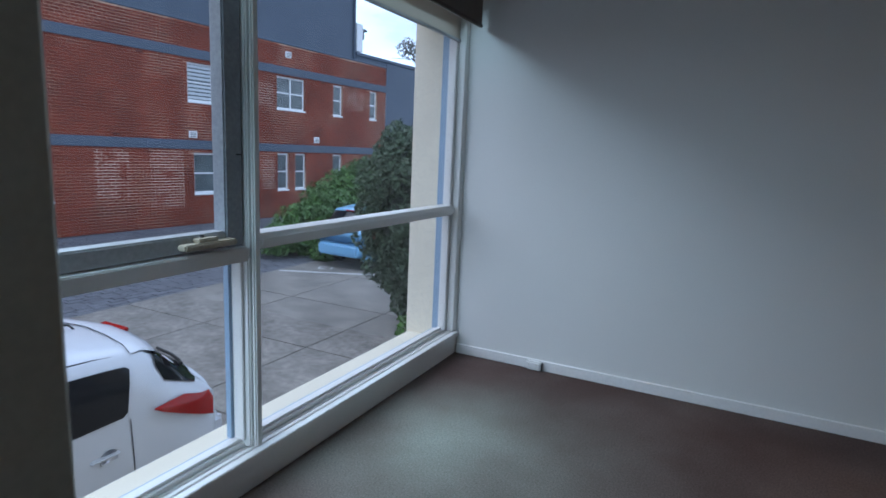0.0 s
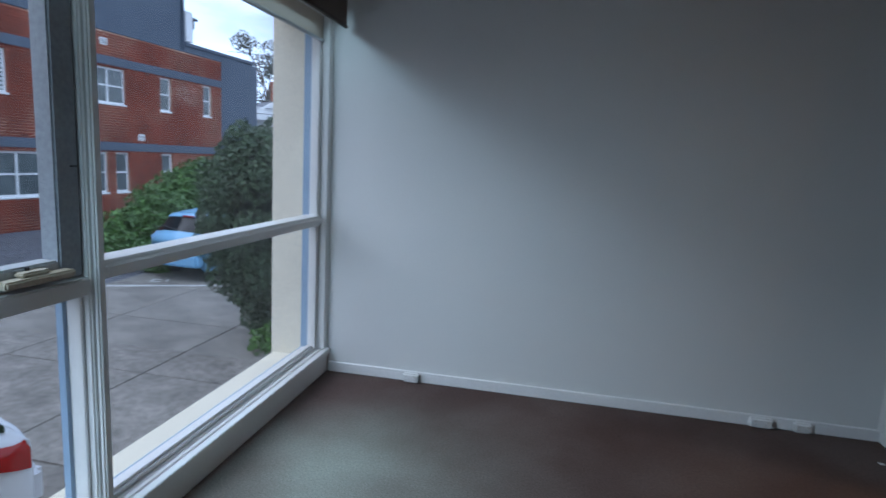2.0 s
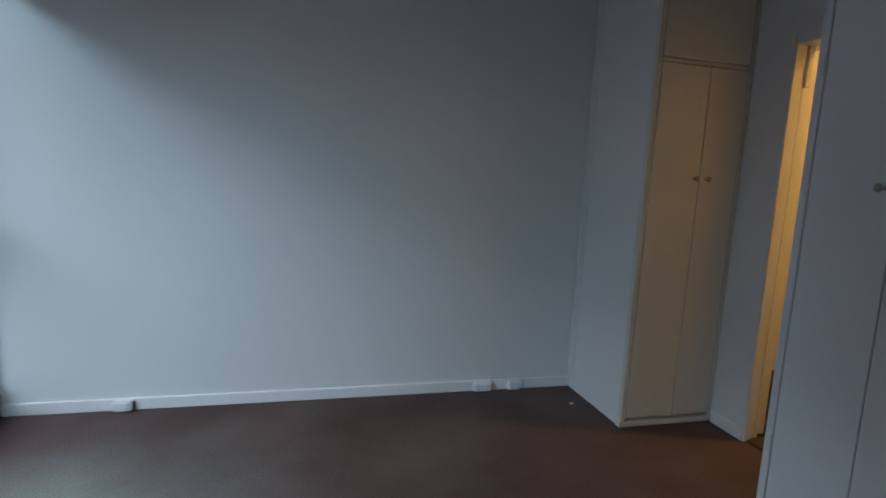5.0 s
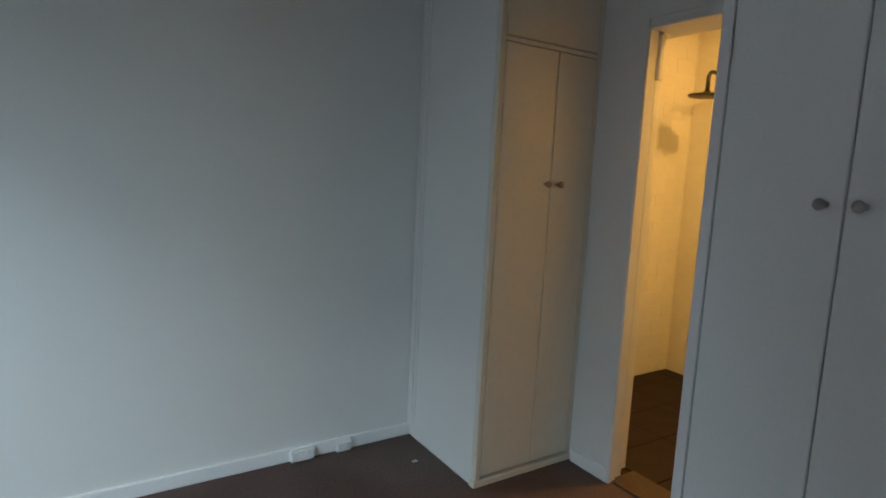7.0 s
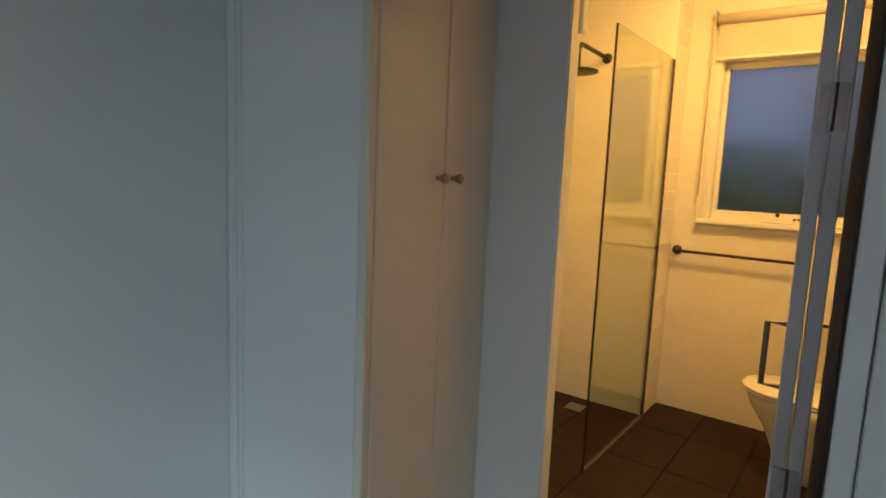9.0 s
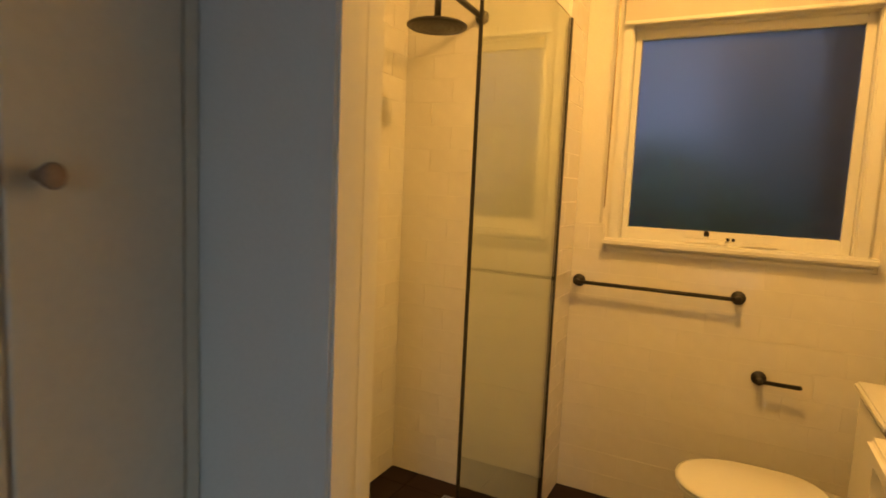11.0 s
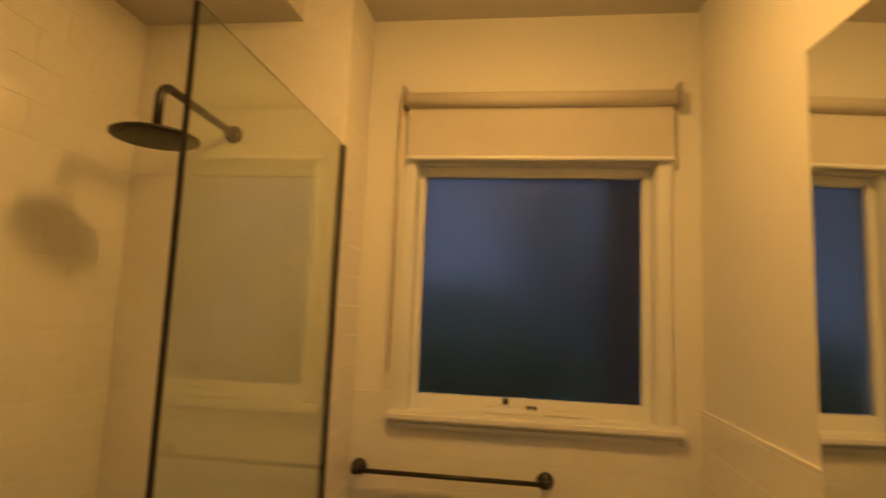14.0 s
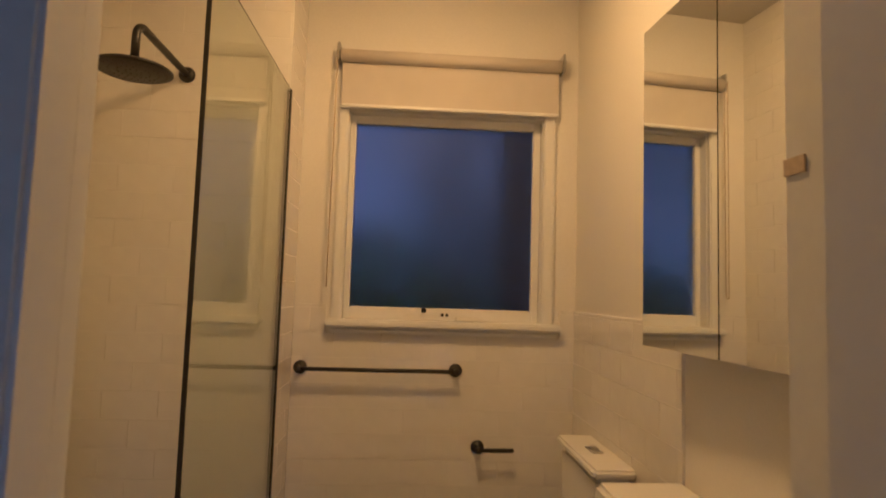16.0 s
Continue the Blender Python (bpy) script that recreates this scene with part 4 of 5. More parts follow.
vs = [bm.verts.new(p) for p in ((-2.9, 0.25, 5.85), (7.4, 0.25, 5.85), (7.4, 6.4, 5.85), (-2.9, 6.4, 5.85), (0.6, 3.3, 7.35), (4.4, 3.3, 7.35))]
for q in ((0, 1, 5, 4), (2, 3, 4, 5), (3, 0, 4), (1, 2, 5), (0, 3, 2, 1)):
    bm.faces.new([vs[i] for i in q])
part("roof", bm, M_ROOF, fh)
part("verandah", boxes((-2.7, 2.6, -1.1, 0.3, 5.15, 5.32), (-2.7, 2.6, -1.1, -1.0, 4.95, 5.15)), M_SASH, fh, "white verandah roof edge")
for k in range(10):
    part("board", boxes((-2.62, 7.02, 0.31, 0.35, 3.0 + 0.21 * k, 3.19 + 0.21 * k)), M_SASH, fh)
for x, w, z in ((-0.68, 0.38, 8.0), (0.84, 0.30, 7.6)):
    c = part("chimney", boxes((x - w, x + w, 1.3, 2.0, 5.9, z - 0.15), bev=0.02), M_TERRA, fh)
    part("chimney_cap", boxes((x - w - 0.08, x + w + 0.08, 1.22, 2.08, z - 0.45, z - 0.30), (x - w - 0.05, x + w + 0.05, 1.25, 2.05, z - 0.15, z), bev=0.02), M_TERRA, c)


def leaves(name, spots, size, material, parent, seed, label=""):
    """Crown of many small bent leaves, each two triangles pairs, round the given spots (x, y, z, radius)."""
    rng = np.random.default_rng(seed)
    vs, fs = [], []
    for x, y, z, rx, rz, n in spots:
        d = rng.normal(size=(n, 3))
        d /= np.linalg.norm(d, axis=1)[:, None]
        r = rng.uniform(0.72, 1.06, n) ** 0.6
        c = np.c_[x + d[:, 0] * rx * r, y + d[:, 1] * rx * r, z + d[:, 2] * rz * r]
        t = rng.normal(size=(n, 3))
        t /= np.linalg.norm(t, axis=1)[:, None]
        nn = d + 0.8 * rng.normal(size=(n, 3))
        s = np.cross(t, nn)
        s /= np.linalg.norm(s, axis=1)[:, None] + 1e-9
        t = np.cross(nn, s)
        t /= np.linalg.norm(t, axis=1)[:, None] + 1e-9
        k = size * rng.uniform(0.6, 1.35, n)[:, None]
        b = len(vs)
        up = np.cross(s, t) * k * 0.25
        quad = np.stack([c - t * k, c + s * k * 0.5 + up, c + t * k, c - s * k * 0.5 + up], 1).reshape(-1, 3)
        base = b
        vs.extend(quad.tolist())
        fs.extend([q for i in range(n) for q in ((base + 4 * i, base + 4 * i + 1, base + 4 * i + 2), (base + 4 * i, base + 4 * i + 2, base + 4 * i + 3))])
    me = bpy.data.meshes.new(name)
    me.from_pydata(vs, [], fs)
    me.materials.append(material)
    ob = new(name, me)
    ob.parent = parent
    if label:
        ob["label"] = label
    return ob


def limb(p, q, r0, r1):
    return cyl(bmesh.new(), p, q, r0, r1, 10)


gum = thing("gum_tree", "tall grey-green gum tree with an open crown", "tree", (-26.0, 47.8, G))
part("trunk", tube([(0, 0, 0), (0.3, 0, 3), (-0.2, 0.2, 6.5), (0.2, 0, 9)], 0.26, 10), M_BARK, gum, "", True)
rng = random.Random(5)
spots = []
for u, h, n in ((-2.7, 12.4, 5), (-1.5, 11.2, 3), (0.5, 12.0, 5), (0.0, 10.5, 6), (1.0, 9.6, 5), (2.3, 9.9, 5), (-1.3, 9.2, 5), (-1.4, 7.4, 6), (0.8, 7.6, 5), (2.4, 8.0, 4), (-2.4, 6.3, 5), (1.6, 6.3, 4)):
    for k in range(n):
        q, d = u + rng.uniform(-0.75, 0.75), rng.uniform(-1.6, 1.6)
        p = (0.894 * q - 0.447 * d, 0.447 * q + 0.894 * d, h + rng.uniform(-0.6, 0.6))
        spots.append((*p, rng.uniform(0.5, 1.15), rng.uniform(0.35, 0.75), 80))
    part("limb", limb((0, 0.1, h * 0.62), p, 0.10, 0.03), M_BARK, gum)
leaves("crown", spots, 0.12, M_GUM, gum, 3)
for p, q, w in (((-14.48, 22.13, 5.90), (-7.6, 25.8, 5.95), 0.014), ((-14.48, 22.13, 5.45), (-7.6, 25.8, 5.60), 0.014), ((-14.48, 22.13, 3.78), (-7.6, 25.8, 3.66), 0.030), ((-14.48, 22.13, 3.18), (-7.6, 25.8, 3.03), 0.016)):
    solid("overhead_cable", tube([(p[0] + (q[0] - p[0]) * i / 12, p[1] + (q[1] - p[1]) * i / 12, p[2] + (q[2] - p[2]) * i / 12 - 0.06 * math.sin(math.pi * i / 12)) for i in range(13)], w, 6), M_WIRE, "thin black overhead cable", "cable", "overhead cables")

# ---------- planting ----------
bush = thing("clipped_shrub", "tall dense dark green clipped shrub", "shrub", (-2.64, 4.41, G))
bush.scale = (0.94, 0.94, 0.97)
part("stem", tube([(0.05, 0, 0), (0, 0.05, 0.7), (0.02, 0, 1.8)], 0.07, 10), M_BARK, bush, "", True)
# Near-black core puts the shade between the leaves into colour
part("shade_core", lathe([(0.12, 0.25), (0.44, 0.85), (0.70, 1.4), (0.78, 2.1), (0.64, 2.7), (0.28, 2.95), (0.05, 3.08)], 22), mat("shrub_shade", (0.012, 0.018, 0.010), 1.0), bush, "", True)
spots = []
rng = random.Random(9)
for z, r in ((0.30, 0.20), (0.55, 0.38), (0.85, 0.62), (1.15, 0.80), (1.5, 0.90), (1.9, 0.95), (2.3, 0.93), (2.65, 0.78), (2.88, 0.55), (2.98, 0.22)):
    m = max(3, int(r * 17))
    for k in range(m):
        a = 2 * math.pi * k / m + rng.uniform(-0.2, 0.2)
        q = r * rng.uniform(0.88, 1.08)
        spots.append((q * math.cos(a), q * math.sin(a), z + rng.uniform(-0.12, 0.12), rng.uniform(0.20, 0.28), rng.uniform(0.24, 0.32), 330))
leaves("foliage", spots, 0.042, M_LEAF, bush, 4)
low = thing("low_plant", "pale green leafy plant at the foot of the shrub", "plant", (-2.45, 3.62, G))
leaves("foliage", [(0.0, 0.0, 0.12, 0.16, 0.14, 60), (0.10, 0.10, 0.26, 0.14, 0.16, 60), (-0.08, 0.08, 0.18, 0.14, 0.14, 50)], 0.055, M_IVY, low, 6)
weed = thing("low_plant", "small green weed by the window ledge", "plant", (-1.75, 2.05, G))
leaves("foliage", [(0.0, 0.0, 0.16, 0.15, 0.14, 50), (0.08, 0.08, 0.10, 0.16, 0.10, 50)], 0.05, M_IVY, weed, 7)
ivy = thing("ivy_hedge", "bright green ivy spilling over a low fence", "hedge", (-8.45, 9.1, G))
spots = []
for x, y, z, r, h, n in ((0.3, -1.6, 0.45, 0.75, 0.5, 420), (0.2, -0.6, 0.7, 0.9, 0.75, 520), (-0.2, 0.5, 1.0, 1.0, 0.95, 620), (-0.4, 1.9, 1.35, 1.1, 1.1, 700), (-0.5, 3.4, 1.55, 1.2, 1.15, 700), (0.9, -1.0, 0.3, 0.5, 0.4, 240), (1.25, -1.2, 0.20, 0.40, 0.30, 170), (-0.6, 5.2, 1.6, 1.3, 1.15, 700)):
    for k in range(5):
        spots.append((x + rng.uniform(-0.3, 0.3), y + rng.uniform(-0.5, 0.5), z * rng.uniform(0.85, 1.1), r * 0.70, h * 0.72, n))
# Same near-black core, as painted shade inside the ivy
part("shade_core", boxes((-0.9, 0.1, -0.2, 6.2, 0, 0.9), bev=0.4, seg=3), bpy.data.materials["shrub_shade"], ivy)
leaves("foliage", spots, 0.072, M_IVY, ivy, 8)


gs = thing("garden_shrub", "dark green shrub outside the bathroom window", "shrub", (7.0, -0.9, G))
part("stem", tube([(0, 0, 0), (0.02, 0, 1.0), (0, 0.05, 2.0)], 0.05, 8), M_BARK, gs, "", True)
leaves("foliage", [(0, 0.1, 2.3, 0.7, 0.8, 600), (-0.2, -0.5, 2.1, 0.6, 0.6, 500), (0.1, -1.1, 1.9, 0.5, 0.5, 300), (0.1, 0.7, 2.0, 0.7, 0.8, 500)], 0.10, M_IVY, gs, 11)

# ---------- cars ----------
def lerp(tab, v):
    return float(np.interp(v, [a for a, _ in tab], [b for _, b in tab]))


ROOF = [(0.0, 0.80), (0.03, 0.90), (0.10, 0.99), (0.30, 1.13), (0.50, 1.30), (0.56, 1.355), (0.64, 1.39), (0.9, 1.425), (1.5, 1.465), (2.1, 1.455), (2.55, 1.37), (3.15, 1.05), (3.9, 0.88), (4.12, 0.74), (4.2, 0.55)]
BELT = [(0.0, 0.74), (0.06, 0.86), (0.2, 0.94), (0.7, 0.99), (1.6, 0.96), (3.1, 0.92), (3.9, 0.78), (4.2, 0.5)]
HALF = [(0.0, 0.70), (0.06, 0.77), (0.25, 0.83), (0.7, 0.85), (3.4, 0.85), (3.95, 0.78), (4.2, 0.58)]


def skin(y, k, out=0.0):
    """Point of the car's half skin: y along it from the tail, k from sill (0) over belt (0.4) and roof edge (0.75) to the middle (1)."""
    w, zr = lerp(HALF, y), lerp(ROOF, y)
    zb = min(lerp(BELT, y), zr - 0.03)
    top = max(0.45, 0.66 - 0.25 * max(0, 0.7 - y)) if zr - zb > 0.1 else w * 0.9
    pts = [(0.0, w * 0.94, 0.24), (0.12, w * 0.99, 0.42), (0.28, w, 0.68), (0.4, w * 0.965, zb), (0.58, (w * 0.965 + top) / 2 + 0.03, (zb + zr) / 2), (0.75, top, zr - 0.055), (0.84, top * 0.8, zr - 0.02), (1.0, 0, zr)]
    x = float(np.interp(k, [p[0] for p in pts], [p[1] for p in pts])) + out
    z = float(np.interp(k, [p[0] for p in pts], [p[2] for p in pts])) + out * 0.4
    bulge = 0.20 * min(1.0, max(0.0, (1.1 - y) / 0.5)) * (1 - min(1.0, x / w) ** 2)
    return x, y - bulge, z


def sheet(rows):
    bm = bmesh.new()
    g = [[bm.verts.new(p) for p in r] for r in rows]
    for a, b in zip(g, g[1:]):
        for i in range(len(a) - 1):
            bm.faces.new((a[i], a[i + 1], b[i + 1], b[i]))
    return bm


def patch(y_of, ks, n, side, out):
    """A piece of skin, out metres proud, between k rows; y_of(k) gives its ends."""
    rows = []
    for k in ks:
        a, b = y_of(k)
        row = [skin(a + (b - a) * i / n, k, out) for i in range(n + 1)]
        rows.append([(x * side, y, z) for x, y, z in row])
    return sheet(rows)


def car(name, label, paint, at, rz, size=1.0):
    c = thing(name, label, "car", at, rz)
    c.scale = (size, size, size)
    ys = [0.0, 0.03, 0.07, 0.12, 0.2, 0.3, 0.42, 0.52, 0.62, 0.75, 0.9, 1.2, 1.6, 2.1, 2.35, 2.55, 2.85, 3.15, 3.5, 3.9, 4.05, 4.15, 4.2]
    ks = [0, 0.06, 0.12, 0.2, 0.28, 0.34, 0.4, 0.49, 0.58, 0.67, 0.75, 0.8, 0.84, 0.92, 1.0]
    rows = []
    for y in ys:
        half = [skin(y, k) for k in ks]
        rows.append([(-x, yy, z) for x, yy, z in half] + [h for h in half[::-1][1:]])
    bm = sheet(rows)
    bmesh.ops.holes_fill(bm, edges=[e for e in bm.edges if e.is_boundary], sides=0)
    part("body", bm, paint, c, "", True)
    for sd in (1, -1):
        for ya, yb in ((1.86, 2.72), (0.80, 1.80)):
            def ends(k):
                cut = 0.03 * max(0.0, (abs(k - 0.557) - 0.115) / 0.02)
                lean = -0.25 * (k - 0.42) if ya < 1 else 0.0
                return ya + lean + cut, yb - cut - (1.1 * (k - 0.42) if yb > 2 else 0.0)
            part("side_window", patch(ends, [0.422, 0.430, 0.442, 0.5, 0.58, 0.64, 0.670, 0.684, 0.692], 8, sd, 0.006), M_CARGLASS, c, "dark tinted side window", True)
        for y0 in (0.78, 1.86, 2.95):
            part("door_seam", patch(lambda k: (y0 + 0.0, y0 + 0.008), [0.04, 0.12, 0.28, 0.40], 1, sd, 0.003), M_RUBBER, c)
        for y0 in (0.87, 1.96):
            h = bmesh.new()
            x = skin(y0 + 0.1, 0.33)[0] * sd
            box(h, x - 0.02, x + 0.035, y0, y0 + 0.19, 0.80, 0.825, bev=0.009, seg=2)
            dh = part("door_handle", h, paint, c)
            # Grey disc paints the recess darker, as if shadowed
            rc = lathe([(0.062, 0.0), (0.060, 0.003), (0.045, -0.012), (0.01, -0.016)], 20)
            part("handle_recess", rc, M_STEEL, dh, "round recess with its shadow in the grey", True).matrix_basis = pose(x + 0.003 * sd, y0 + 0.07, 0.80, 0, 90 * sd, 0)
        lamp = []
        for i in range(9):
            q = i / 8
            y = 0.62 - 0.53 * q
            zh, zl = 1.0 - 0.075 * max(0, q - 0.5) / 0.5, 0.995 - 0.255 * q ** 0.9
            row = []
            for j in range(5):
                z = zl + (zh - zl) * j / 4
                x = min(lerp(HALF, y), lerp(HALF, y) * (1.0 - 0.12 * max(0, z - lerp(BELT, y)) / 0.1)) + 0.012
                row.append((x * sd, y, z))
            lamp.append(row)
        part("tail_lamp", sheet(lamp), M_TAIL, c, "red wedge tail lamp", True)
        part("gutter", tube([(skin(y, 0.77)[0] * sd, y, skin(y, 0.77)[2] + 0.004) for y in (0.60, 0.68, 0.9, 1.3, 1.8, 2.2, 2.5)], 0.004, 6), M_RUBBER, c)
        for y0 in (0.68, 3.30):
            wv = part("wheel", cyl(bmesh.new(), (0.60 * sd, y0, 0.31), (0.855 * sd, y0, 0.31), 0.31, n=32), M_RUBBER, c, "black tyre", False)
            part("rim", cyl(bmesh.new(), (0.80 * sd, y0, 0.31), (0.862 * sd, y0, 0.31), 0.20, 0.19, n=24), M_STEEL, wv)
        part("mirror", boxes((min(0.86 * sd, 1.0 * sd), max(0.86 * sd, 1.0 * sd), 2.62, 2.72, 0.95, 1.08), bev=0.03, seg=2), paint, c)
    rg = []
    for k in range(9):
        y = 0.20 + (0.56 - 0.20) * k / 8
        half = [skin(y, q, 0.008) for q in (0.57 if 0 < k < 8 else 0.66, 0.68, 0.75, 0.80, 0.84, 0.92, 1.0)]
        rg.append([(-x, yy - 0.006, z) for x, yy, z in half] + [(x, yy - 0.006, z) for x, yy, z in half[::-1][1:]])
    part("rear_window", sheet(rg), M_CARGLASS, c, "dark rear window", True)
    part("wiper", tube([(-skin(y, k)[0], skin(y, k)[1] - 0.018, skin(y, k)[2] + 0.018) for y, k in ((0.20, 0.99), (0.24, 0.90), (0.27, 0.83), (0.28, 0.79))], 0.013, 8, (0, 1, 1)), M_RUBBER, c)
    fg = []
    for k in range(6):
        y = 2.58 + 0.5 * k / 5
        fg.append([(skin(y, 0.75)[0] * 0.95 * q, y, lerp(ROOF, y) + 0.006 - 0.02 * q * q) for q in (-1, -0.5, 0, 0.5, 1)])
    part("windscreen", sheet(fg), M_CARGLASS, c, "dark windscreen", True)
    part("bumper", boxes((-0.60, 0.60, -0.20, 0.12, 0.32, 0.60), bev=0.05, seg=3), paint, c)
    lip = []
    for dy, up in ((0.70, 0.002), (0.68, 0.007), (0.64, 0.010), (0.58, 0.010), (0.52, -0.004), (0.515, -0.03), (0.56, -0.05)):
        src = max(dy, 0.62)
        half = [(skin(src, k)[0], dy + skin(src, k)[1] - src, skin(src, k)[2] + up - max(0, 0.62 - dy) * 0.25) for k in (0.765, 0.80, 0.86, 0.93, 1.0)]
        lip.append([(-x, y, z) for x, y, z in half] + half[::-1][1:])
    part("spoiler", sheet(lip), paint, c, "", True)
    part("spoiler_seam", tube([(x * w, y, z + 0.009) for w in (-1, 1) for x, y, z in [skin(0.705, k) for k in ((0.77, 0.84, 0.92, 1.0) if w < 0 else (1.0, 0.92, 0.84, 0.77))]], 0.0025, 6), M_RUBBER, c)
    if paint is M_WHITECAR:
        part("sticker", lathe([(0.052, 0.0), (0.050, 0.003), (0.01, 0.003)], 20), M_SASH, c, "round pale sticker").matrix_basis = Matrix.Translation((-skin(0.42, 0.76)[0], skin(0.42, 0.76)[1] - 0.010, skin(0.42, 0.76)[2] + 0.016)) @ pose(0, 0, 0, 45, 0, -20)
    part("roof_aerial", tube([(0.0, 0.62, 1.40), (0.0, 0.66, 1.445), (0.0, 0.93, 1.49)], 0.008, 8), M_BLACK, c)
    part("high_brake_lamp", boxes((-0.14, 0.14, 0.296, 0.350, 1.330, 1.360), bev=0.006), M_TAIL, c)
    return c


car("white_hatchback", "white hatchback parked close below the window", M_WHITECAR, (-2.50, -0.45, G), 180, 0.985)
car("blue_hatchback", "light blue small car parked beyond the shrub", M_BLUECAR, (-6.22, 7.08, G), -4, 0.97)

# ---------- pieces of floors and walls ----------
def plate(name, a, b, h, material, bev=0.0):
    """A flat piece a by b, h proud, face towards +z."""
    bm = bmesh.new()
    lo = [bm.verts.new((x, y, 0)) for x, y in ((0, 0), (a, 0), (a, b), (0, b))]
    e = bev
    hi = [bm.verts.new((x, y, h)) for x, y in ((e, e), (a - e, e), (a - e, b - e), (e, b - e))]
    bm.faces.new(hi)
    for i in range(4):
        j = (i + 1) % 4
        bm.faces.new((lo[i], lo[j], hi[j], hi[i]))
    me = bpy.data.meshes.new(name)
    bm.to_mesh(me)
    bm.free()
    me.materials.append(material)
    return me


PLATES = {}
uneven = random.Random(21)


def piece(name, a, b, h, material, bev, parent, m):
    key = (name, round(a, 3), round(b, 3), material.name)
    if key not in PLATES:
        PLATES[key] = plate(name, a - 0.0, b - 0.0, h, material, bev)
    ob = new(name, PLATES[key])
    ob.parent = parent
    ob.matrix_parent_inverse = parent.matrix_world.inverted()
    ob.matrix_world = m
    return ob


def tile_wall(parent, origin, along, width, z0, z1, a=0.20, b=0.103, gap=0.0003, bed=0.0018, shift=0.0, skip=()):
    """Running-bond tiles on a wall from origin, in the direction along, up from z0 to z1."""
    al = Vector(along)
    n = al.cross(Vector((0, 0, 1)))
    rot = Matrix((al, (0, 0, 1), n)).transposed().to_4x4()
    row, z = 0, z0
    while z < z1 - 0.012:
        h = min(b, z1 - z)
        s = -((row % 2) * a / 2 + shift) % a - a
        while s < width - 0.004:
            s0, s1 = max(s, 0), min(s + a, width)
            cut = [(s0, s1)]
            for k0, k1, q0, q1 in skip:
                if z + h / 2 > q0 and z + h / 2 < q1:
                    cut = [c for u, v in cut for c in ((u, min(v, k0)), (max(u, k1), v)) if c[1] - c[0] > 0.012]
            for u, v in cut:
                if v - u > 0.012:
                    t = Matrix.Translation(Vector(origin) + al * (u + gap / 2) + Vector((0, 0, z + bed / 2)))
                    piece("tile", v - u - gap, h - bed, 0.008, M_TILE, 0.0010, parent, t @ rot @ pose(0, 0, 0, uneven.uniform(-0.62, 0.62), uneven.uniform(-0.05, 0.05)))
            s += a
        z += b
        row += 1


tile_wall(wl_shower, (3.957, LY + 0.008, 0), (1, 0, 0), SX - 3.957, 0.0, 2.50, shift=0.02)
tile_wall(wl_back, (SX + 0.008, LY, 0), (0, -1, 0), LY - NY, 0.0, CEIL, shift=0.06)
tile_wall(wl_back, (SX, NY + 0.008, 0), (1, 0, 0), BX - SX, 0.0, CEIL, shift=0.1)
tile_wall(wl_win, (BX, NY, 0), (0, -1, 0), NY - RY, 0.0, 1.25, shift=0.03, skip=((0.135, 1.125, 1.12, 1.3),))
tile_wall(wl_right, (BX, RY, 0), (-1, 0, 0), 0.98, 0.0, 1.25, shift=0.05)

# grout bed behind the half-height tiles
part("grout_bed", boxes((BX - 0.0066, BX + 0.001, RY + 0.008, NY - 0.001, 0.0, 1.125), (BX - 0.0066, BX + 0.001, -0.825, NY - 0.001, 1.125, 1.249), (BX - 0.0066, BX + 0.001, RY + 0.008, -1.815, 1.125, 1.249)), M_GROUT, wl_win)
part("grout_bed", boxes((BX - 0.98, BX - 0.008, RY - 0.001, RY + 0.0066, 0.0, 1.249)), M_GROUT, wl_right)

for i in range(4):
    for j in range(7):
        x0, y0 = 3.958 + 0.46 * i, -1.885 + 0.30 * j
        x1, y1 = min(x0 + 0.457, 5.738), min(y0 + 0.297, 0.066)
        piece("tile", x1 - x0, y1 - y0, 0.008, M_FLOORTILE, 0.0015, bpy.data.objects["bathroom_floor"], pose(x0, y0, -0.008))

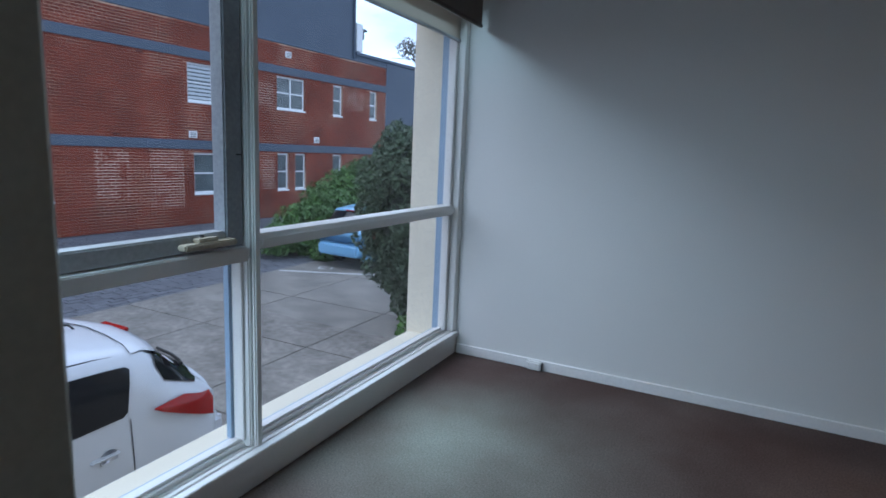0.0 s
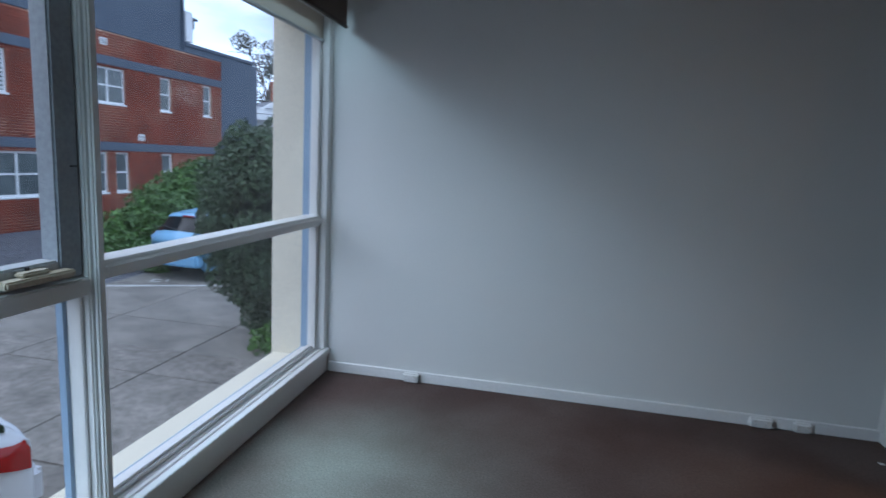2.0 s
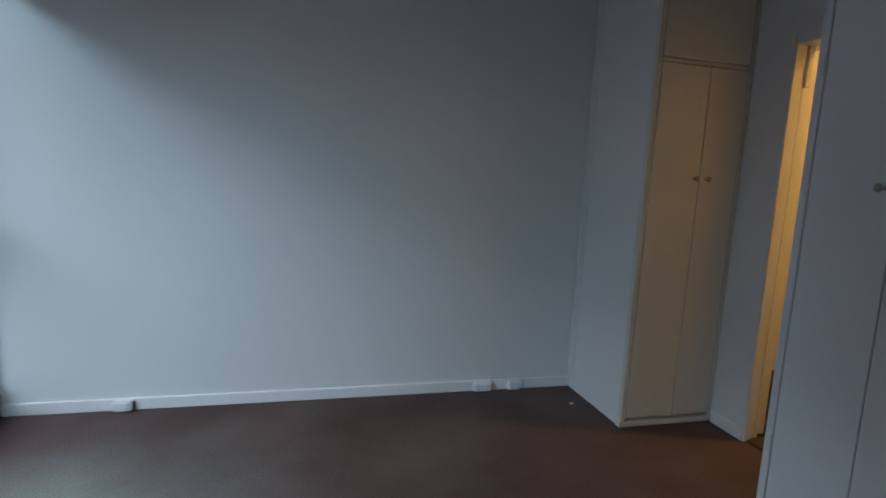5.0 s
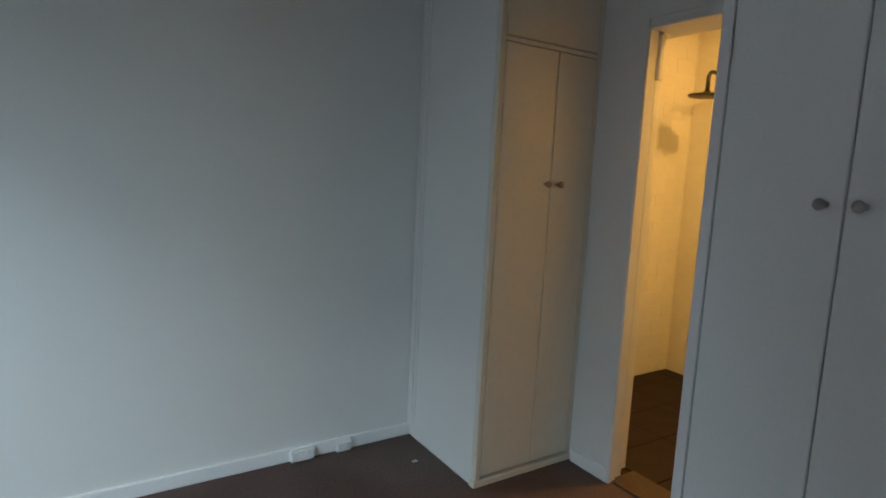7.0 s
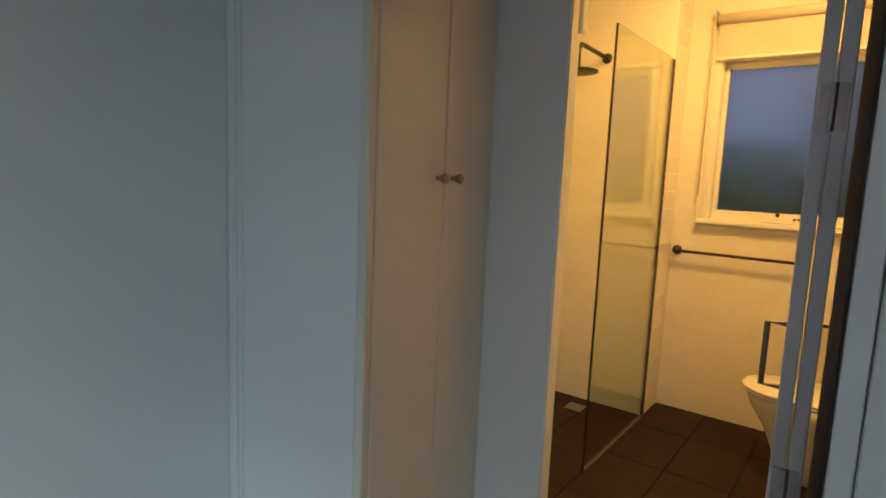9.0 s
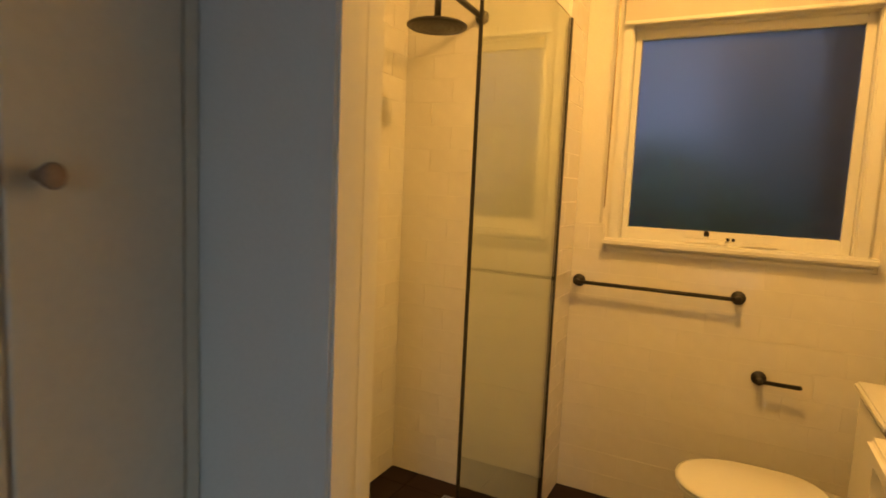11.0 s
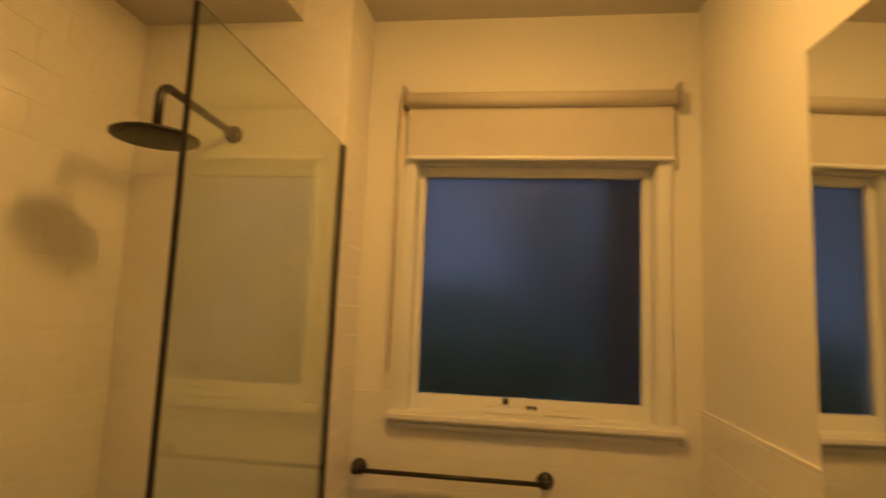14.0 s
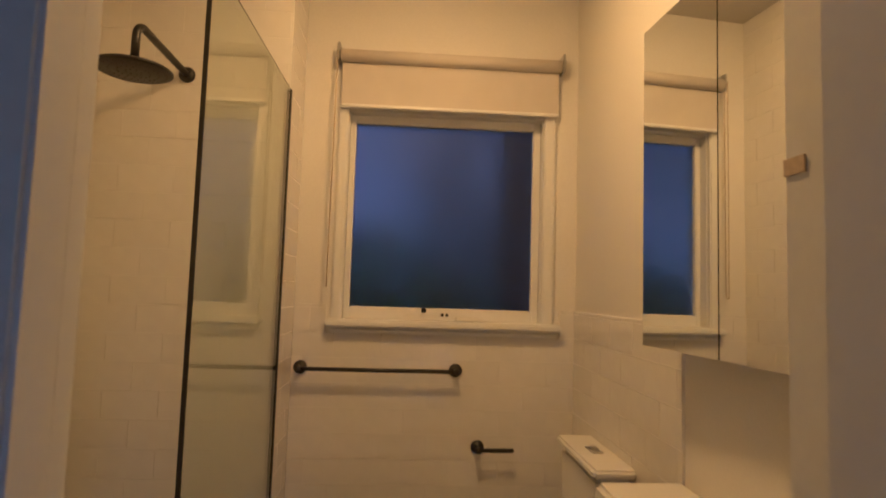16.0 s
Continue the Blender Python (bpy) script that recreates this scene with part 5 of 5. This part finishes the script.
# concrete bays of the yard
XS, YS = [-7.2, -5.4, -3.4, -1.6, -0.34], [-12, -8.0, -5.6, -3.6, -1.6, 0.55, 2.52, 4.5, 6.5, 8.5, 10.5, 13, 16]
for xa, xb in zip(XS, XS[1:]):
    for ya, yb in zip(YS, YS[1:]):
        piece("slab", xb - xa - 0.018, yb - ya - 0.018, 0.012, M_CONC, 0.004, yard_slab, pose(xa, ya, G - 0.012))

# bricks: near ones singly, the rest joined
BL, BH, J = 0.24, 0.086, 0.014
one = plate("brick", BL - J, BH - J, 0.008, M_BRICK, 0.002)
far_v, far_f, count = [], [], 0
rng = random.Random(2)
holes = WINS + [(S0, S1, a, b, "") for a, b in BANDS]
face = Matrix(((0, 1, 0), (0, 0, 1), (1, 0, 0))).transposed().to_4x4()


def clipped(a, b, c, d):
    """The part of a brick that no window or band takes."""
    for h0, h1, g0, g1, _ in holes:
        if a < h1 and b > h0 and c < g1 and d > g0:
            if g0 <= c + 0.03 and g1 >= d - 0.03 and h1 - h0 < 20:
                if h0 > a:
                    b = min(b, h0)
                else:
                    a = max(a, h1)
            elif g0 > c:
                d = min(d, g0)
            else:
                c = max(c, g1)
    return a, b, c, d


row, z = 0, 0.0
while z + BH <= HZ - 0.02:
    s = -7.0 + (row % 2) * BL / 2
    while s < S1 - 0.05:
        a, b, c, d = clipped(s, min(s + BL - J, S1), z, z + BH - J)
        if b - a > 0.025 and d - c > 0.02:
            if count < 300 and 0.2 < s < 3.6 and 0.75 < z < 2.3 and b - a > BL - J - 0.001:
                ob = new("brick", one)
                ob.parent = bwall
                ob.matrix_basis = Matrix.Translation((0, a, c)) @ face
                count += 1
            else:
                o, x, e = len(far_v), 0.006 + rng.uniform(0, 0.005), 0.002
                far_v += [(0, a, c), (0, b, c), (0, b, d), (0, a, d), (x, a + e, c + e), (x, b - e, c + e), (x, b - e, d - e), (x, a + e, d - e)]
                far_f += [(o + 4, o + 5, o + 6, o + 7)] + [(o + i, o + (i + 1) % 4, o + 4 + (i + 1) % 4, o + 4 + i) for i in range(4)]
        s += BL
    z += BH
    row += 1
me = bpy.data.meshes.new("brickwork")
me.from_pydata(far_v, [], far_f)
me.materials.append(M_BRICK)
ob = new("brickwork", me)
ob.parent = bwall
tagged(ob, kind="stuff")
